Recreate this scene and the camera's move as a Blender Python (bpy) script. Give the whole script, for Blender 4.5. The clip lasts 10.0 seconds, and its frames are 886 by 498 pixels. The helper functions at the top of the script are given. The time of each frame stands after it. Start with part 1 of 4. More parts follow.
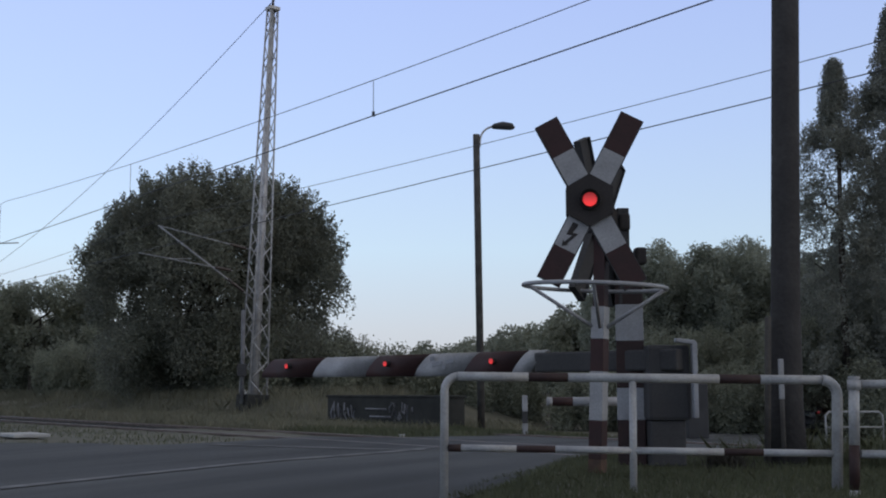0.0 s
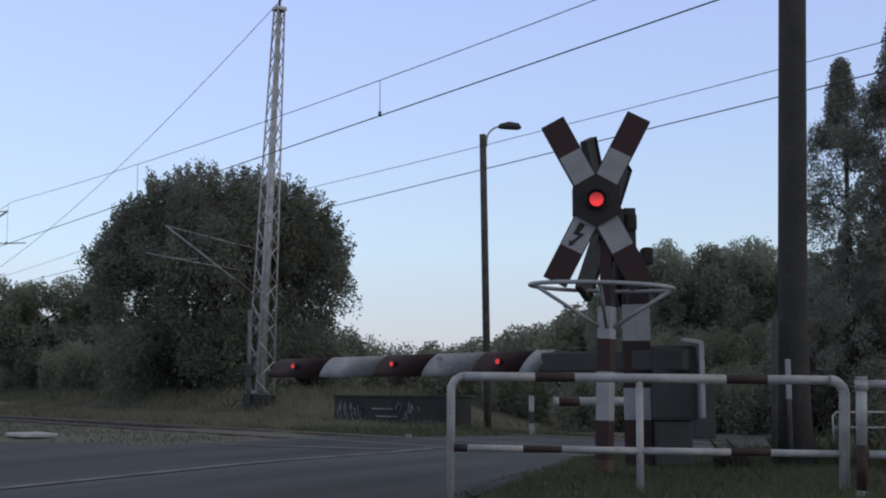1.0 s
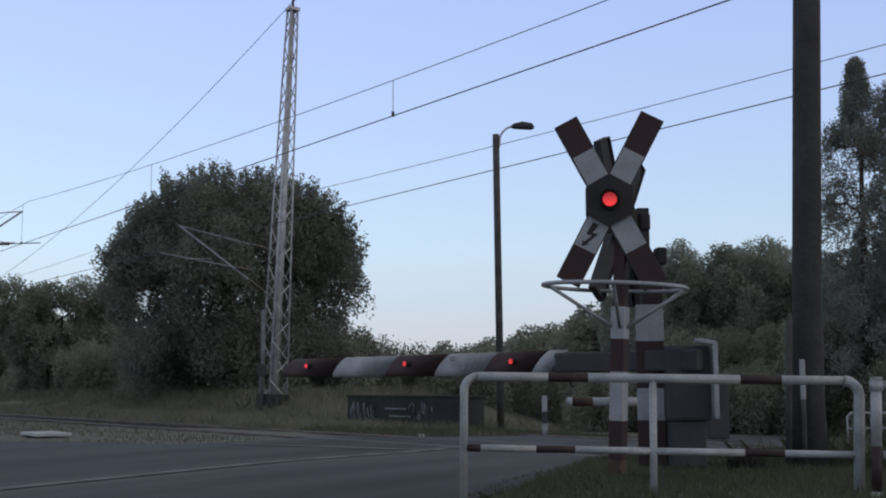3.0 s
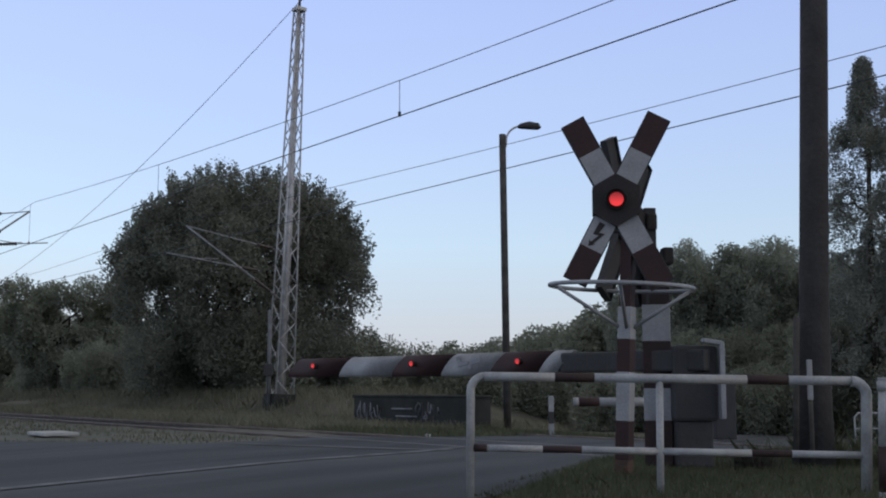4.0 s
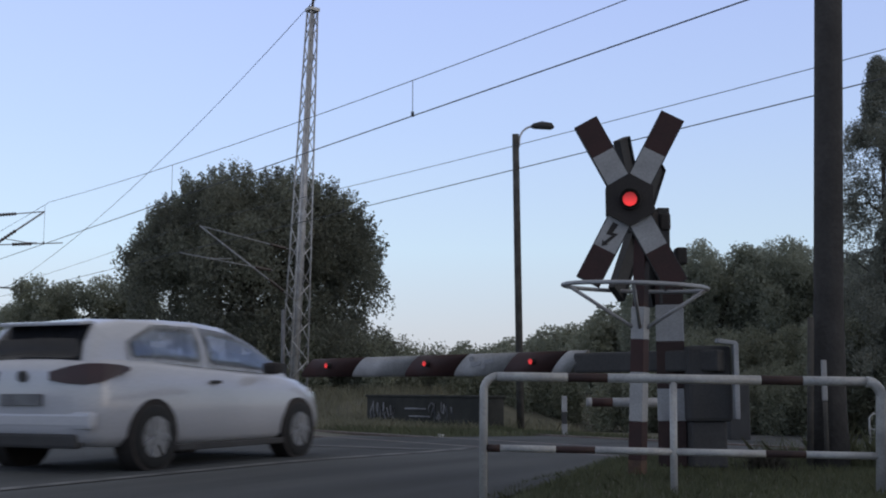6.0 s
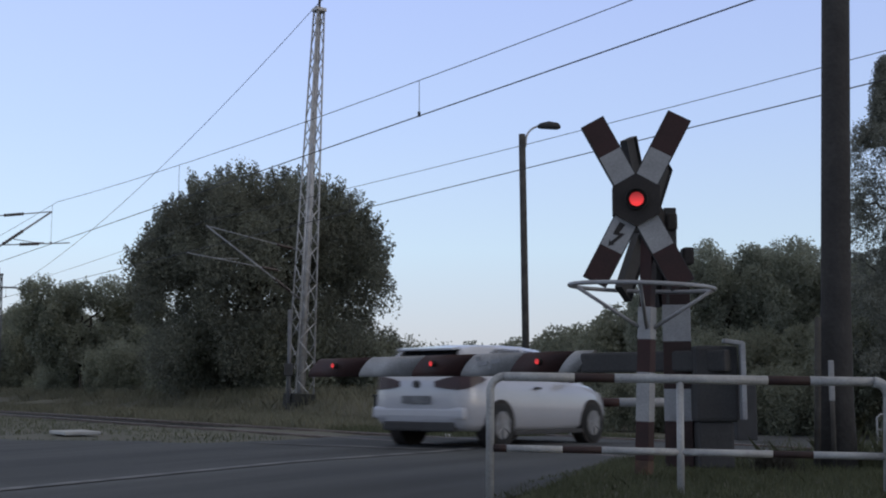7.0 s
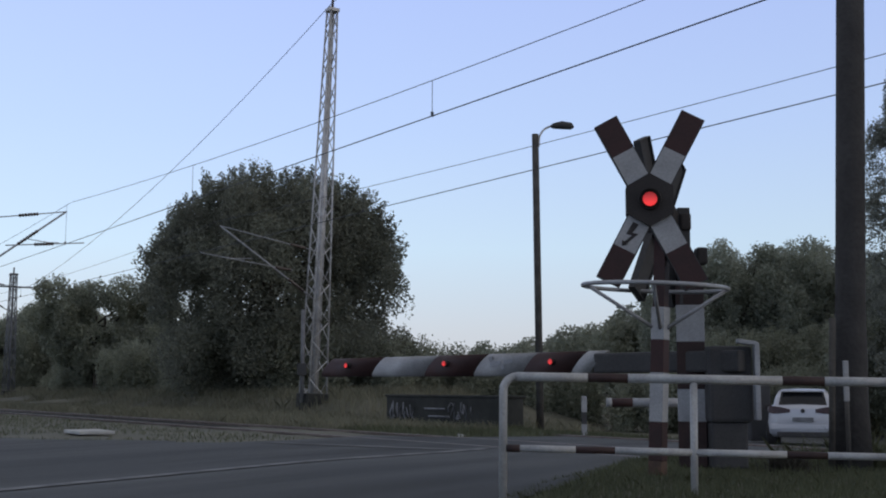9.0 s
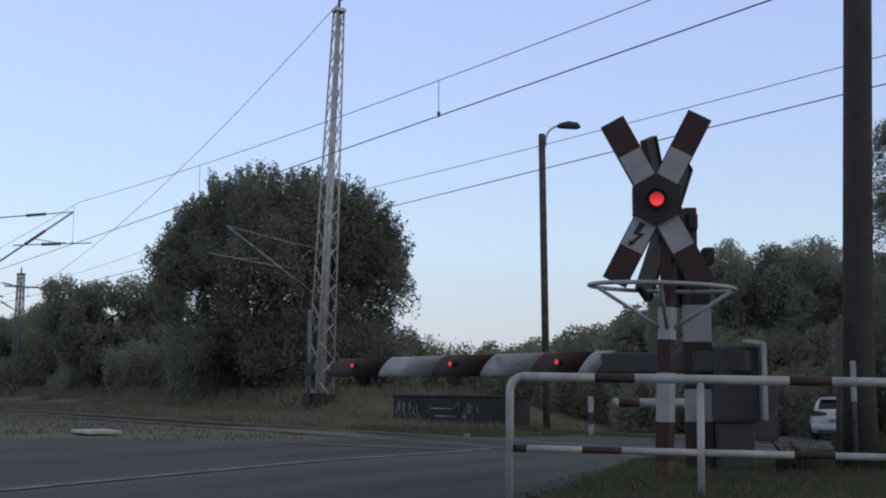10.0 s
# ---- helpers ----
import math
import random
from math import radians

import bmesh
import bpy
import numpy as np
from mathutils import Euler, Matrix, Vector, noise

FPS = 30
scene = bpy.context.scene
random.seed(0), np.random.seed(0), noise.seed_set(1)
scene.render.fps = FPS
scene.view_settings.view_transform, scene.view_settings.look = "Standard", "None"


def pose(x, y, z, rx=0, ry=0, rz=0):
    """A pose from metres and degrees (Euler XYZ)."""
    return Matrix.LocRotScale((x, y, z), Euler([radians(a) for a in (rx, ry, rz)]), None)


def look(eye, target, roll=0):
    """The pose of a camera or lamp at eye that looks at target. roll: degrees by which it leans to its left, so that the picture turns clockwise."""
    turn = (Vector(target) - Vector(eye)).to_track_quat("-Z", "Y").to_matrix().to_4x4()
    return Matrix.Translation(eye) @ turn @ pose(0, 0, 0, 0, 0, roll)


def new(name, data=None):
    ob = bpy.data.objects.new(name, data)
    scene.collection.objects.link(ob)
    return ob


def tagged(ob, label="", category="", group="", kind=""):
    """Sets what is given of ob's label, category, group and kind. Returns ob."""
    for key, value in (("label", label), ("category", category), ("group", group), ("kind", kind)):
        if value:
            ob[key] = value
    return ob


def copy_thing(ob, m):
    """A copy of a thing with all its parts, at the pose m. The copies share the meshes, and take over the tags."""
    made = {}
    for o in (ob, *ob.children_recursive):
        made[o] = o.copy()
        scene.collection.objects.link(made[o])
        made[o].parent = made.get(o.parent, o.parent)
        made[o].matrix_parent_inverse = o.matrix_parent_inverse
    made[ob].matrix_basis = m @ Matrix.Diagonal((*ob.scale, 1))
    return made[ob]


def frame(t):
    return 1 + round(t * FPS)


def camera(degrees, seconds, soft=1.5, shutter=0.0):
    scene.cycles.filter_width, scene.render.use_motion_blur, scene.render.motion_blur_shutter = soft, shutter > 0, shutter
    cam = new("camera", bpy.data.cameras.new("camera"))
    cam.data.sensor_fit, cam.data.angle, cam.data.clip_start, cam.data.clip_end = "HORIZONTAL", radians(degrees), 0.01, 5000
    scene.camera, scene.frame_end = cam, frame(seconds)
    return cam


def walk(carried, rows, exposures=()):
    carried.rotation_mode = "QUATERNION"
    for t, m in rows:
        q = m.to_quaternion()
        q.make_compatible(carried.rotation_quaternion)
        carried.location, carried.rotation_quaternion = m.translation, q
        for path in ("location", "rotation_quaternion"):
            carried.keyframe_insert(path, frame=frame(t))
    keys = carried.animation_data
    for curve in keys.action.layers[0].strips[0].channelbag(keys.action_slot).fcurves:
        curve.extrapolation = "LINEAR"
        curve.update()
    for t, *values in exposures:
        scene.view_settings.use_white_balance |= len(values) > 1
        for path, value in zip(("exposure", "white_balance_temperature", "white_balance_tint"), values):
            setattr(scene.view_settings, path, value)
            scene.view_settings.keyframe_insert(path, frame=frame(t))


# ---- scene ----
TILT = 6.951          # the lens looks up from low on the verge
PAN = 3.24            # slow turn to the left over the whole clip
cam = camera(42.0, 10.0, soft=2.0, shutter=0.4)
walk(cam, [(t, pose(0, 0, 0.74, 90 + TILT) @ pose(0, 0, 0, 0, PAN * (t / 10 - 0.5), 0)) for t in np.linspace(0, 10, 21)])

# ---- light: a clear dusk sky and a last weak glow of the sun ----
world = bpy.data.worlds.new("dusk_sky")
scene.world = world
world.use_nodes = True
wn, wl = world.node_tree.nodes, world.node_tree.links
wn.clear()
w_out = wn.new("ShaderNodeOutputWorld")
w_add = wn.new("ShaderNodeAddShader")
w_bg1, w_bg2 = wn.new("ShaderNodeBackground"), wn.new("ShaderNodeBackground")
w_sky = wn.new("ShaderNodeTexSky")
w_sky.sky_type, w_sky.sun_disc = "NISHITA", False
w_sky.sun_elevation, w_sky.sun_rotation = radians(14), radians(110)
w_bg2.inputs[1].default_value = 0.02
w_co, w_sep, w_ramp = wn.new("ShaderNodeTexCoord"), wn.new("ShaderNodeSeparateXYZ"), wn.new("ShaderNodeValToRGB")
wl.new(w_co.outputs["Generated"], w_sep.inputs[0])
wl.new(w_sep.outputs[2], w_ramp.inputs[0])
cr = w_ramp.color_ramp
cr.elements[0].position, cr.elements[0].color = 0.0, (0.53, 0.54, 0.61, 1)
cr.elements[1].position, cr.elements[1].color = 1.0, (0.44, 0.425, 0.41, 1)
for p, c in ((0.05, (0.555, 0.605, 0.70)), (0.12, (0.55, 0.70, 0.87)), (0.22, (0.48, 0.62, 0.93)), (0.34, (0.43, 0.545, 0.93)), (0.55, (0.43, 0.44, 0.50))):
    cr.elements.new(p).color = (*c, 1)
wl.new(w_ramp.outputs[0], w_bg1.inputs[0])
w_glow = wn.new("ShaderNodeMapRange")       # the evening side of the sky is a little brighter
w_glow.inputs[1].default_value, w_glow.inputs[2].default_value = -0.8, 0.8
w_glow.inputs[3].default_value, w_glow.inputs[4].default_value = 1.14, 0.84
wl.new(w_sep.outputs[0], w_glow.inputs[0])
wl.new(w_glow.outputs[0], w_bg1.inputs[1])
wl.new(w_sky.outputs[0], w_bg2.inputs[0])
wl.new(w_bg1.outputs[0], w_add.inputs[0])
wl.new(w_bg2.outputs[0], w_add.inputs[1])
wl.new(w_add.outputs[0], w_out.inputs[0])
sun = new("sun", bpy.data.lights.new("sun", "SUN"))
sun.data.energy, sun.data.angle, sun.data.color = 0.32, radians(25), (1.0, 0.95, 0.90)
sun.matrix_basis = look((9, -3.2, 2.4), (0, 0, 0))


# ---- materials ----
def mat(name, c1, c2=None, scale=6.0, rough=0.7, metal=0.0, bump=0.15, fine=60.0, vary=0.0, coat=0.0, spec=0.5):
    """A surface of two tones: large patches, fine grain and slight relief."""
    c2 = c2 or tuple(v * 0.7 for v in c1)
    m = bpy.data.materials.new(name)
    m.use_nodes = True
    n, l = m.node_tree.nodes, m.node_tree.links
    b = n["Principled BSDF"]
    b.inputs["Roughness"].default_value, b.inputs["Metallic"].default_value = rough, metal
    b.inputs["Coat Weight"].default_value = coat
    b.inputs["Specular IOR Level"].default_value = spec
    co = n.new("ShaderNodeTexCoord")
    big, small = n.new("ShaderNodeTexNoise"), n.new("ShaderNodeTexNoise")
    big.inputs["Scale"].default_value, big.inputs["Detail"].default_value = scale, 5
    small.inputs["Scale"].default_value, small.inputs["Detail"].default_value = fine, 3
    l.new(co.outputs["Object"], big.inputs["Vector"])
    l.new(co.outputs["Object"], small.inputs["Vector"])
    ramp = n.new("ShaderNodeValToRGB")
    ramp.color_ramp.elements[0].position, ramp.color_ramp.elements[1].position = 0.35, 0.68
    ramp.color_ramp.elements[0].color, ramp.color_ramp.elements[1].color = (*c2, 1), (*c1, 1)
    l.new(big.outputs[0], ramp.inputs[0])
    mix = n.new("ShaderNodeMix")
    mix.data_type, mix.blend_type = "RGBA", "OVERLAY"
    mix.inputs["Factor"].default_value = 0.3
    l.new(ramp.outputs[0], mix.inputs["A"])
    l.new(small.outputs[0], mix.inputs["B"])
    last = mix.outputs["Result"]
    if vary:
        geo, hsv, mul = n.new("ShaderNodeNewGeometry"), n.new("ShaderNodeHueSaturation"), n.new("ShaderNodeMapRange")
        l.new(geo.outputs["Random Per Island"], mul.inputs[0])
        mul.inputs[3].default_value, mul.inputs[4].default_value = 1 - vary, 1 + vary
        l.new(mul.outputs[0], hsv.inputs["Value"])
        l.new(last, hsv.inputs["Color"])
        last = hsv.outputs[0]
    l.new(last, b.inputs["Base Color"])
    if bump:
        bp = n.new("ShaderNodeBump")
        bp.inputs["Strength"].default_value, bp.inputs["Distance"].default_value = bump, 0.01
        l.new(small.outputs[0], bp.inputs["Height"])
        l.new(bp.outputs[0], b.inputs["Normal"])
    return m


def glow(name, colour, strength, body=0.1):
    m = bpy.data.materials.new(name)
    m.use_nodes = True
    b = m.node_tree.nodes["Principled BSDF"]
    b.inputs["Base Color"].default_value = (*(v * body for v in colour), 1)
    b.inputs["Emission Color"].default_value = (*colour, 1)
    b.inputs["Emission Strength"].default_value = strength
    return m


def leaf_mat(name, c1, c2, vary=0.16):
    m = mat(name, c1, c2, scale=0.6, rough=0.6, bump=0, fine=9, vary=vary)
    b = m.node_tree.nodes["Principled BSDF"]
    b.inputs["Specular IOR Level"].default_value = 0.15
    n, l = m.node_tree.nodes, m.node_tree.links
    tr, mx = n.new("ShaderNodeBsdfTranslucent"), n.new("ShaderNodeMixShader")     # light passes through thin leaves
    l.new(b.inputs["Base Color"].links[0].from_socket, tr.inputs["Color"])
    mx.inputs[0].default_value = 0.5
    l.new(b.outputs[0], mx.inputs[1])
    l.new(tr.outputs[0], mx.inputs[2])
    l.new(mx.outputs[0], n["Material Output"].inputs["Surface"])
    return m


M_ASPHALT = mat("asphalt", (0.076, 0.080, 0.082), (0.030, 0.032, 0.033), 0.5, 0.9, bump=0.5, fine=90, spec=0.35)
def streaks(m, turn, along, across):
    """Draw a material's large patches out into streaks along a heading, as wheels wear them."""
    n, l = m.node_tree.nodes, m.node_tree.links
    big = n["Noise Texture"]
    a, b = n.new("ShaderNodeMapping"), n.new("ShaderNodeMapping")
    a.inputs["Rotation"].default_value = (0, 0, radians(-turn))
    b.inputs["Scale"].default_value = (along, across, 1)
    l.new(big.inputs["Vector"].links[0].from_socket, a.inputs["Vector"])
    l.new(a.outputs[0], b.inputs["Vector"])
    l.new(b.outputs[0], big.inputs["Vector"])


streaks(M_ASPHALT, 63.6, 0.18, 1.6)
M_LINE = mat("road_paint", (0.17, 0.17, 0.17), (0.055, 0.057, 0.057), 2.2, 0.85, fine=40)
M_GROUND = mat("grass_soil", (0.112, 0.107, 0.074), (0.072, 0.071, 0.05), 0.5, 0.95, bump=0.8, fine=18)
M_GRASS = leaf_mat("grass_blade", (0.125, 0.135, 0.08), (0.088, 0.095, 0.058))
M_DRY = leaf_mat("dry_grass", (0.25, 0.235, 0.165), (0.15, 0.15, 0.105))
M_WITHER = leaf_mat("withered_weeds", (0.08, 0.075, 0.06), (0.05, 0.048, 0.04))
M_LEAF = leaf_mat("leaf_dark", (0.205, 0.215, 0.165), (0.165, 0.17, 0.135))
M_LEAF2 = leaf_mat("leaf_poplar", (0.25, 0.26, 0.22), (0.2, 0.21, 0.18))
M_LEAF3 = leaf_mat("leaf_willow", (0.30, 0.315, 0.235), (0.24, 0.25, 0.19))
M_WILLOW = leaf_mat("leaf_silver_willow", (0.34, 0.36, 0.29), (0.26, 0.28, 0.22))
M_BARK = mat("bark", (0.07, 0.055, 0.04), (0.03, 0.025, 0.02), 4, 0.95, bump=0.8, fine=30)
M_WHITE = mat("white_enamel", (0.30, 0.30, 0.30), (0.22, 0.22, 0.22), 5, 0.5, bump=0.05)
M_TUBE = mat("white_tube_paint", (0.37, 0.37, 0.36), (0.25, 0.25, 0.245), 7, 0.45, bump=0.08)
M_BOOM = mat("dirty_white_boom_paint", (0.30, 0.30, 0.30), (0.20, 0.20, 0.20), 4, 0.5, bump=0.05)
M_RED = mat("red_enamel", (0.047, 0.021, 0.0195), (0.033, 0.018, 0.017), 5, 0.6, bump=0.05, spec=0.25)
M_TUBERED = mat("brown_red_tube_paint", (0.042, 0.024, 0.022), (0.028, 0.018, 0.017), 7, 0.6, spec=0.25)
M_BLACK = mat("black_metal", (0.045, 0.040, 0.038), (0.035, 0.032, 0.031), 6, 0.75, bump=0.05, spec=0.12)
M_GREY = mat("grey_painted_steel", (0.30, 0.31, 0.32), (0.20, 0.20, 0.21), 4, 0.5)
M_GALV = mat("weathered_galvanised_steel", (0.5, 0.5, 0.5), (0.34, 0.33, 0.32), 5, 0.55, 0.3, fine=35)
M_DARK = mat("dark_grey_housing", (0.056, 0.055, 0.055), (0.044, 0.043, 0.043), 3, 0.7, spec=0.2)
M_RUST = mat("rusty_steel", (0.12, 0.07, 0.045), (0.06, 0.04, 0.03), 8, 0.85, 0.2, bump=0.5)
M_CONC = mat("concrete", (0.42, 0.42, 0.4), (0.3, 0.3, 0.29), 3, 0.9, bump=0.5)
M_DCONC = mat("dirty_concrete", (0.045, 0.045, 0.041), (0.028, 0.029, 0.026), 2, 0.95, bump=0.5, spec=0.2)
M_SPRAY = mat("faded_spray_paint", (0.24, 0.24, 0.25), (0.10, 0.10, 0.105), 2.5, 0.9, bump=0)
M_OLDSTEEL = mat("dull_old_steel", (0.17, 0.175, 0.18), (0.11, 0.11, 0.115), 5, 0.7, 0.2, fine=35)
M_WOOD = mat("creosoted_wood", (0.052, 0.049, 0.047), (0.036, 0.034, 0.033), 3, 0.9, bump=0.7, fine=25, spec=0.2)
M_PALEWOOD = mat("weathered_wood", (0.085, 0.08, 0.072), (0.05, 0.047, 0.043), 4, 0.95, bump=0.6, fine=30, spec=0.2)
M_BALLAST = mat("ballast", (0.095, 0.08, 0.066), (0.05, 0.044, 0.038), 1.5, 0.95, bump=1.0, fine=22)
M_RAIL = mat("rail_steel", (0.16, 0.12, 0.10), (0.09, 0.065, 0.055), 3, 0.5, 0.6)
M_WIRE = mat("copper_wire_dark", (0.07, 0.075, 0.08), (0.05, 0.05, 0.055), 3, 0.6, 0.3, bump=0)
M_CERAM = mat("brown_ceramic", (0.05, 0.03, 0.025), (0.03, 0.02, 0.018), 5, 0.3, bump=0)
M_CAR = mat("white_car_paint", (0.42, 0.425, 0.45), (0.40, 0.405, 0.43), 1, 0.28, bump=0, coat=0.6)
M_CARDARK = mat("dark_car_paint", (0.03, 0.032, 0.038), (0.025, 0.026, 0.03), 1, 0.3, bump=0, coat=0.6)
M_GLASS = mat("tinted_glass", (0.03, 0.032, 0.036), (0.025, 0.026, 0.03), 1, 0.06, bump=0)
M_PANE = bpy.data.materials.new("clear_car_glass")
M_PANE.use_nodes = True
pane_b = M_PANE.node_tree.nodes["Principled BSDF"]
pane_b.inputs["Base Color"].default_value = (0.62, 0.66, 0.70, 1)
pane_b.inputs["Transmission Weight"].default_value, pane_b.inputs["Roughness"].default_value = 1.0, 0.0
M_TYRE = mat("tyre_rubber", (0.018, 0.018, 0.018), (0.012, 0.012, 0.012), 8, 0.9)
M_RIM = mat("silver_wheel", (0.3, 0.3, 0.31), (0.22, 0.22, 0.23), 6, 0.35, 0.6)
M_TAIL = mat("red_lens", (0.038, 0.012, 0.014), (0.028, 0.010, 0.011), 5, 0.4, bump=0)
M_LAMPGLASS = mat("clear_lens", (0.5, 0.5, 0.52), (0.4, 0.4, 0.42), 5, 0.1, bump=0)
M_PLATE = mat("plate_white", (0.55, 0.55, 0.53), (0.42, 0.42, 0.4), 5, 0.5, bump=0)
M_LIT = glow("signal_red_lit", (0.92, 0.05, 0.055), 1.0)
ln_, ll_ = M_LIT.node_tree.nodes, M_LIT.node_tree.links
lens_co, lens_sep, lens_map = ln_.new("ShaderNodeTexCoord"), ln_.new("ShaderNodeSeparateXYZ"), ln_.new("ShaderNodeMapRange")
ll_.new(lens_co.outputs["Object"], lens_sep.inputs[0])       # the bulb sits low behind the ribbed lens
ll_.new(lens_sep.outputs[2], lens_map.inputs[0])
lens_map.inputs[1].default_value, lens_map.inputs[2].default_value = -0.035, 0.035
lens_map.inputs[3].default_value, lens_map.inputs[4].default_value = 1.0, 0.30
ll_.new(lens_map.outputs[0], ln_["Principled BSDF"].inputs["Emission Strength"])
M_UNLIT = mat("signal_red_glass", (0.034, 0.017, 0.016), (0.028, 0.015, 0.015), 9, 0.6, bump=0, spec=0.15)
M_TAILLIT = glow("tail_red_lit", (0.9, 0.06, 0.09), 1.0)


# ---- building helpers ----
def part(name, bm, material, parent=None, label="", smooth=False):
    me = bpy.data.meshes.new(name)
    if smooth:
        for fc in bm.faces:
            fc.smooth = True
    bm.to_mesh(me)
    bm.free()
    me.materials.append(material)
    ob = new(name, me)
    ob.parent = parent
    if label:
        ob["label"] = label
    return ob


def empty(name, m, label, category, group="", kind=""):
    ob = new(name)
    ob.empty_display_size = 0.2
    ob.matrix_basis = m
    return tagged(ob, label, category, group, kind)


def box(bm, m, sx, sy, sz, bevel=0.0):
    """A block of the given size, centred on m."""
    r = bmesh.ops.create_cube(bm, size=1.0, matrix=m @ Matrix.Diagonal((sx, sy, sz, 1)))
    if bevel:
        es = list({e for v in r["verts"] for e in v.link_edges})
        bmesh.ops.bevel(bm, geom=es, offset=bevel, segments=2, affect="EDGES", profile=0.6)
    return bm


def B(sx, sy, sz, m=None, bevel=0.0):
    return box(bmesh.new(), m or Matrix(), sx, sy, sz, bevel)


def tube(bm, pts, rad, seg=10, cap=True):
    """A round bar along pts; rad is one radius or one for each point."""
    pts = [Vector(p) for p in pts]
    rads = rad if isinstance(rad, (list, tuple)) else [rad] * len(pts)
    rings, up = [], None
    for i, p in enumerate(pts):
        a = pts[min(i + 1, len(pts) - 1)] - pts[max(i - 1, 0)]
        a.normalize()
        if up is None:
            up = Vector((0, 0, 1)) if abs(a.z) < 0.9 else Vector((1, 0, 0))
        sx = a.cross(up).normalized()
        up = sx.cross(a).normalized()
        rings.append([bm.verts.new(p + rads[i] * (math.cos(k * math.tau / seg) * sx + math.sin(k * math.tau / seg) * up)) for k in range(seg)])
    for r1, r2 in zip(rings, rings[1:]):
        for k in range(seg):
            bm.faces.new((r1[k], r1[(k + 1) % seg], r2[(k + 1) % seg], r2[k])).smooth = True
    if cap:
        bm.faces.new(rings[0][::-1])
        bm.faces.new(rings[-1])
    return bm


def T(pts, rad, seg=10):
    return tube(bmesh.new(), pts, rad, seg)


def prism(bm, poly, y0, y1):
    """A flat outline in x and z, given thickness from y0 to y1."""
    f1 = [bm.verts.new((x, y0, z)) for x, z in poly]
    f2 = [bm.verts.new((x, y1, z)) for x, z in poly]
    n = len(poly)
    bm.faces.new(f1)
    bm.faces.new(f2[::-1])
    for k in range(n):
        bm.faces.new((f1[k], f2[k], f2[(k + 1) % n], f1[(k + 1) % n]))
    bmesh.ops.recalc_face_normals(bm, faces=bm.faces)
    return bm


def disc(bm, m, r, depth, seg=24):
    bmesh.ops.create_cone(bm, cap_ends=True, segments=seg, radius1=r, radius2=r, depth=depth, matrix=m)
    return bm


def arc(c, r, a0, a1, n):
    out = []
    for k in range(n + 1):
        a = radians(a0 + (a1 - a0) * k / n)
        out.append((c[0] + r * math.cos(a), c[1], c[2] + r * math.sin(a)))
    return out


def mesh_np(name, verts, faces, material, parent=None):
    """A mesh from arrays of corners and of four-cornered faces."""
    me = bpy.data.meshes.new(name)
    me.vertices.add(len(verts))
    me.vertices.foreach_set("co", np.asarray(verts, dtype=np.float32).ravel())
    k = faces.shape[1]
    me.loops.add(faces.size)
    me.loops.foreach_set("vertex_index", faces.astype(np.int32).ravel())
    me.polygons.add(len(faces))
    me.polygons.foreach_set("loop_start", np.arange(0, faces.size, k, dtype=np.int32))
    me.update(calc_edges=True)
    me.materials.append(material)
    ob = new(name, me)
    ob.parent = parent
    return ob


def smooth01(v, a, b):
    s = np.clip((v - a) / (b - a), 0, 1)
    return s * s * (3 - 2 * s)


# ---- the lie of the land: road along E, tracks along D ----
E = np.array((0.445, 0.896))        # the road's direction, away over the crossing
D = np.array((0.58, -0.815))        # the tracks' direction, towards the camera's side
N = np.array((0.815, 0.58))         # across the tracks, away
C0 = np.array((-1.92, 12.3))        # a point on the road's centre line
M1, M2 = 11.0, 15.3                 # the tracks' distances along N


def side(x, y):
    """Metres to the right of the road's centre line; the road swings left in the distance."""
    bend = np.clip(y - 34, 0, 400) ** 1.0 * 0.09
    return (x - C0[0]) * E[1] - (y - C0[1]) * E[0] + bend


def land(x, y):
    """The ground's height: road, dip of the crossing, fall beyond it, bank behind the tracks, verge."""
    x, y = np.asarray(x, float), np.asarray(y, float)
    m, w = x * N[0] + y * N[1], side(x, y)
    z = -0.05 - 0.05 * smooth01(m, 5.5, 9.5)
    z = z - 0.035 * np.clip(m - 12.0, 0, 4.9) - 0.054 * np.clip(m - 16.9, 0, 8) - 0.03 * np.clip(m - 24.9, 0, 12) - 0.012 * np.clip(m - 36.9, 0, 12)
    z = z + (0.60 * smooth01(m, 16.9, 19.2) + 0.16 * smooth01(m, 19.2, 27) - 0.16 - z) * smooth01(-w, 8.0, 13.0) * smooth01(m, 9, 12)
    edge = 4.15 - 0.22 * np.clip(y - 7, -3, 4)
    z = z + 0.18 * smooth01(w, edge - 0.05, edge + 0.5) * smooth01(-m, -9.5, -8.7)
    return z


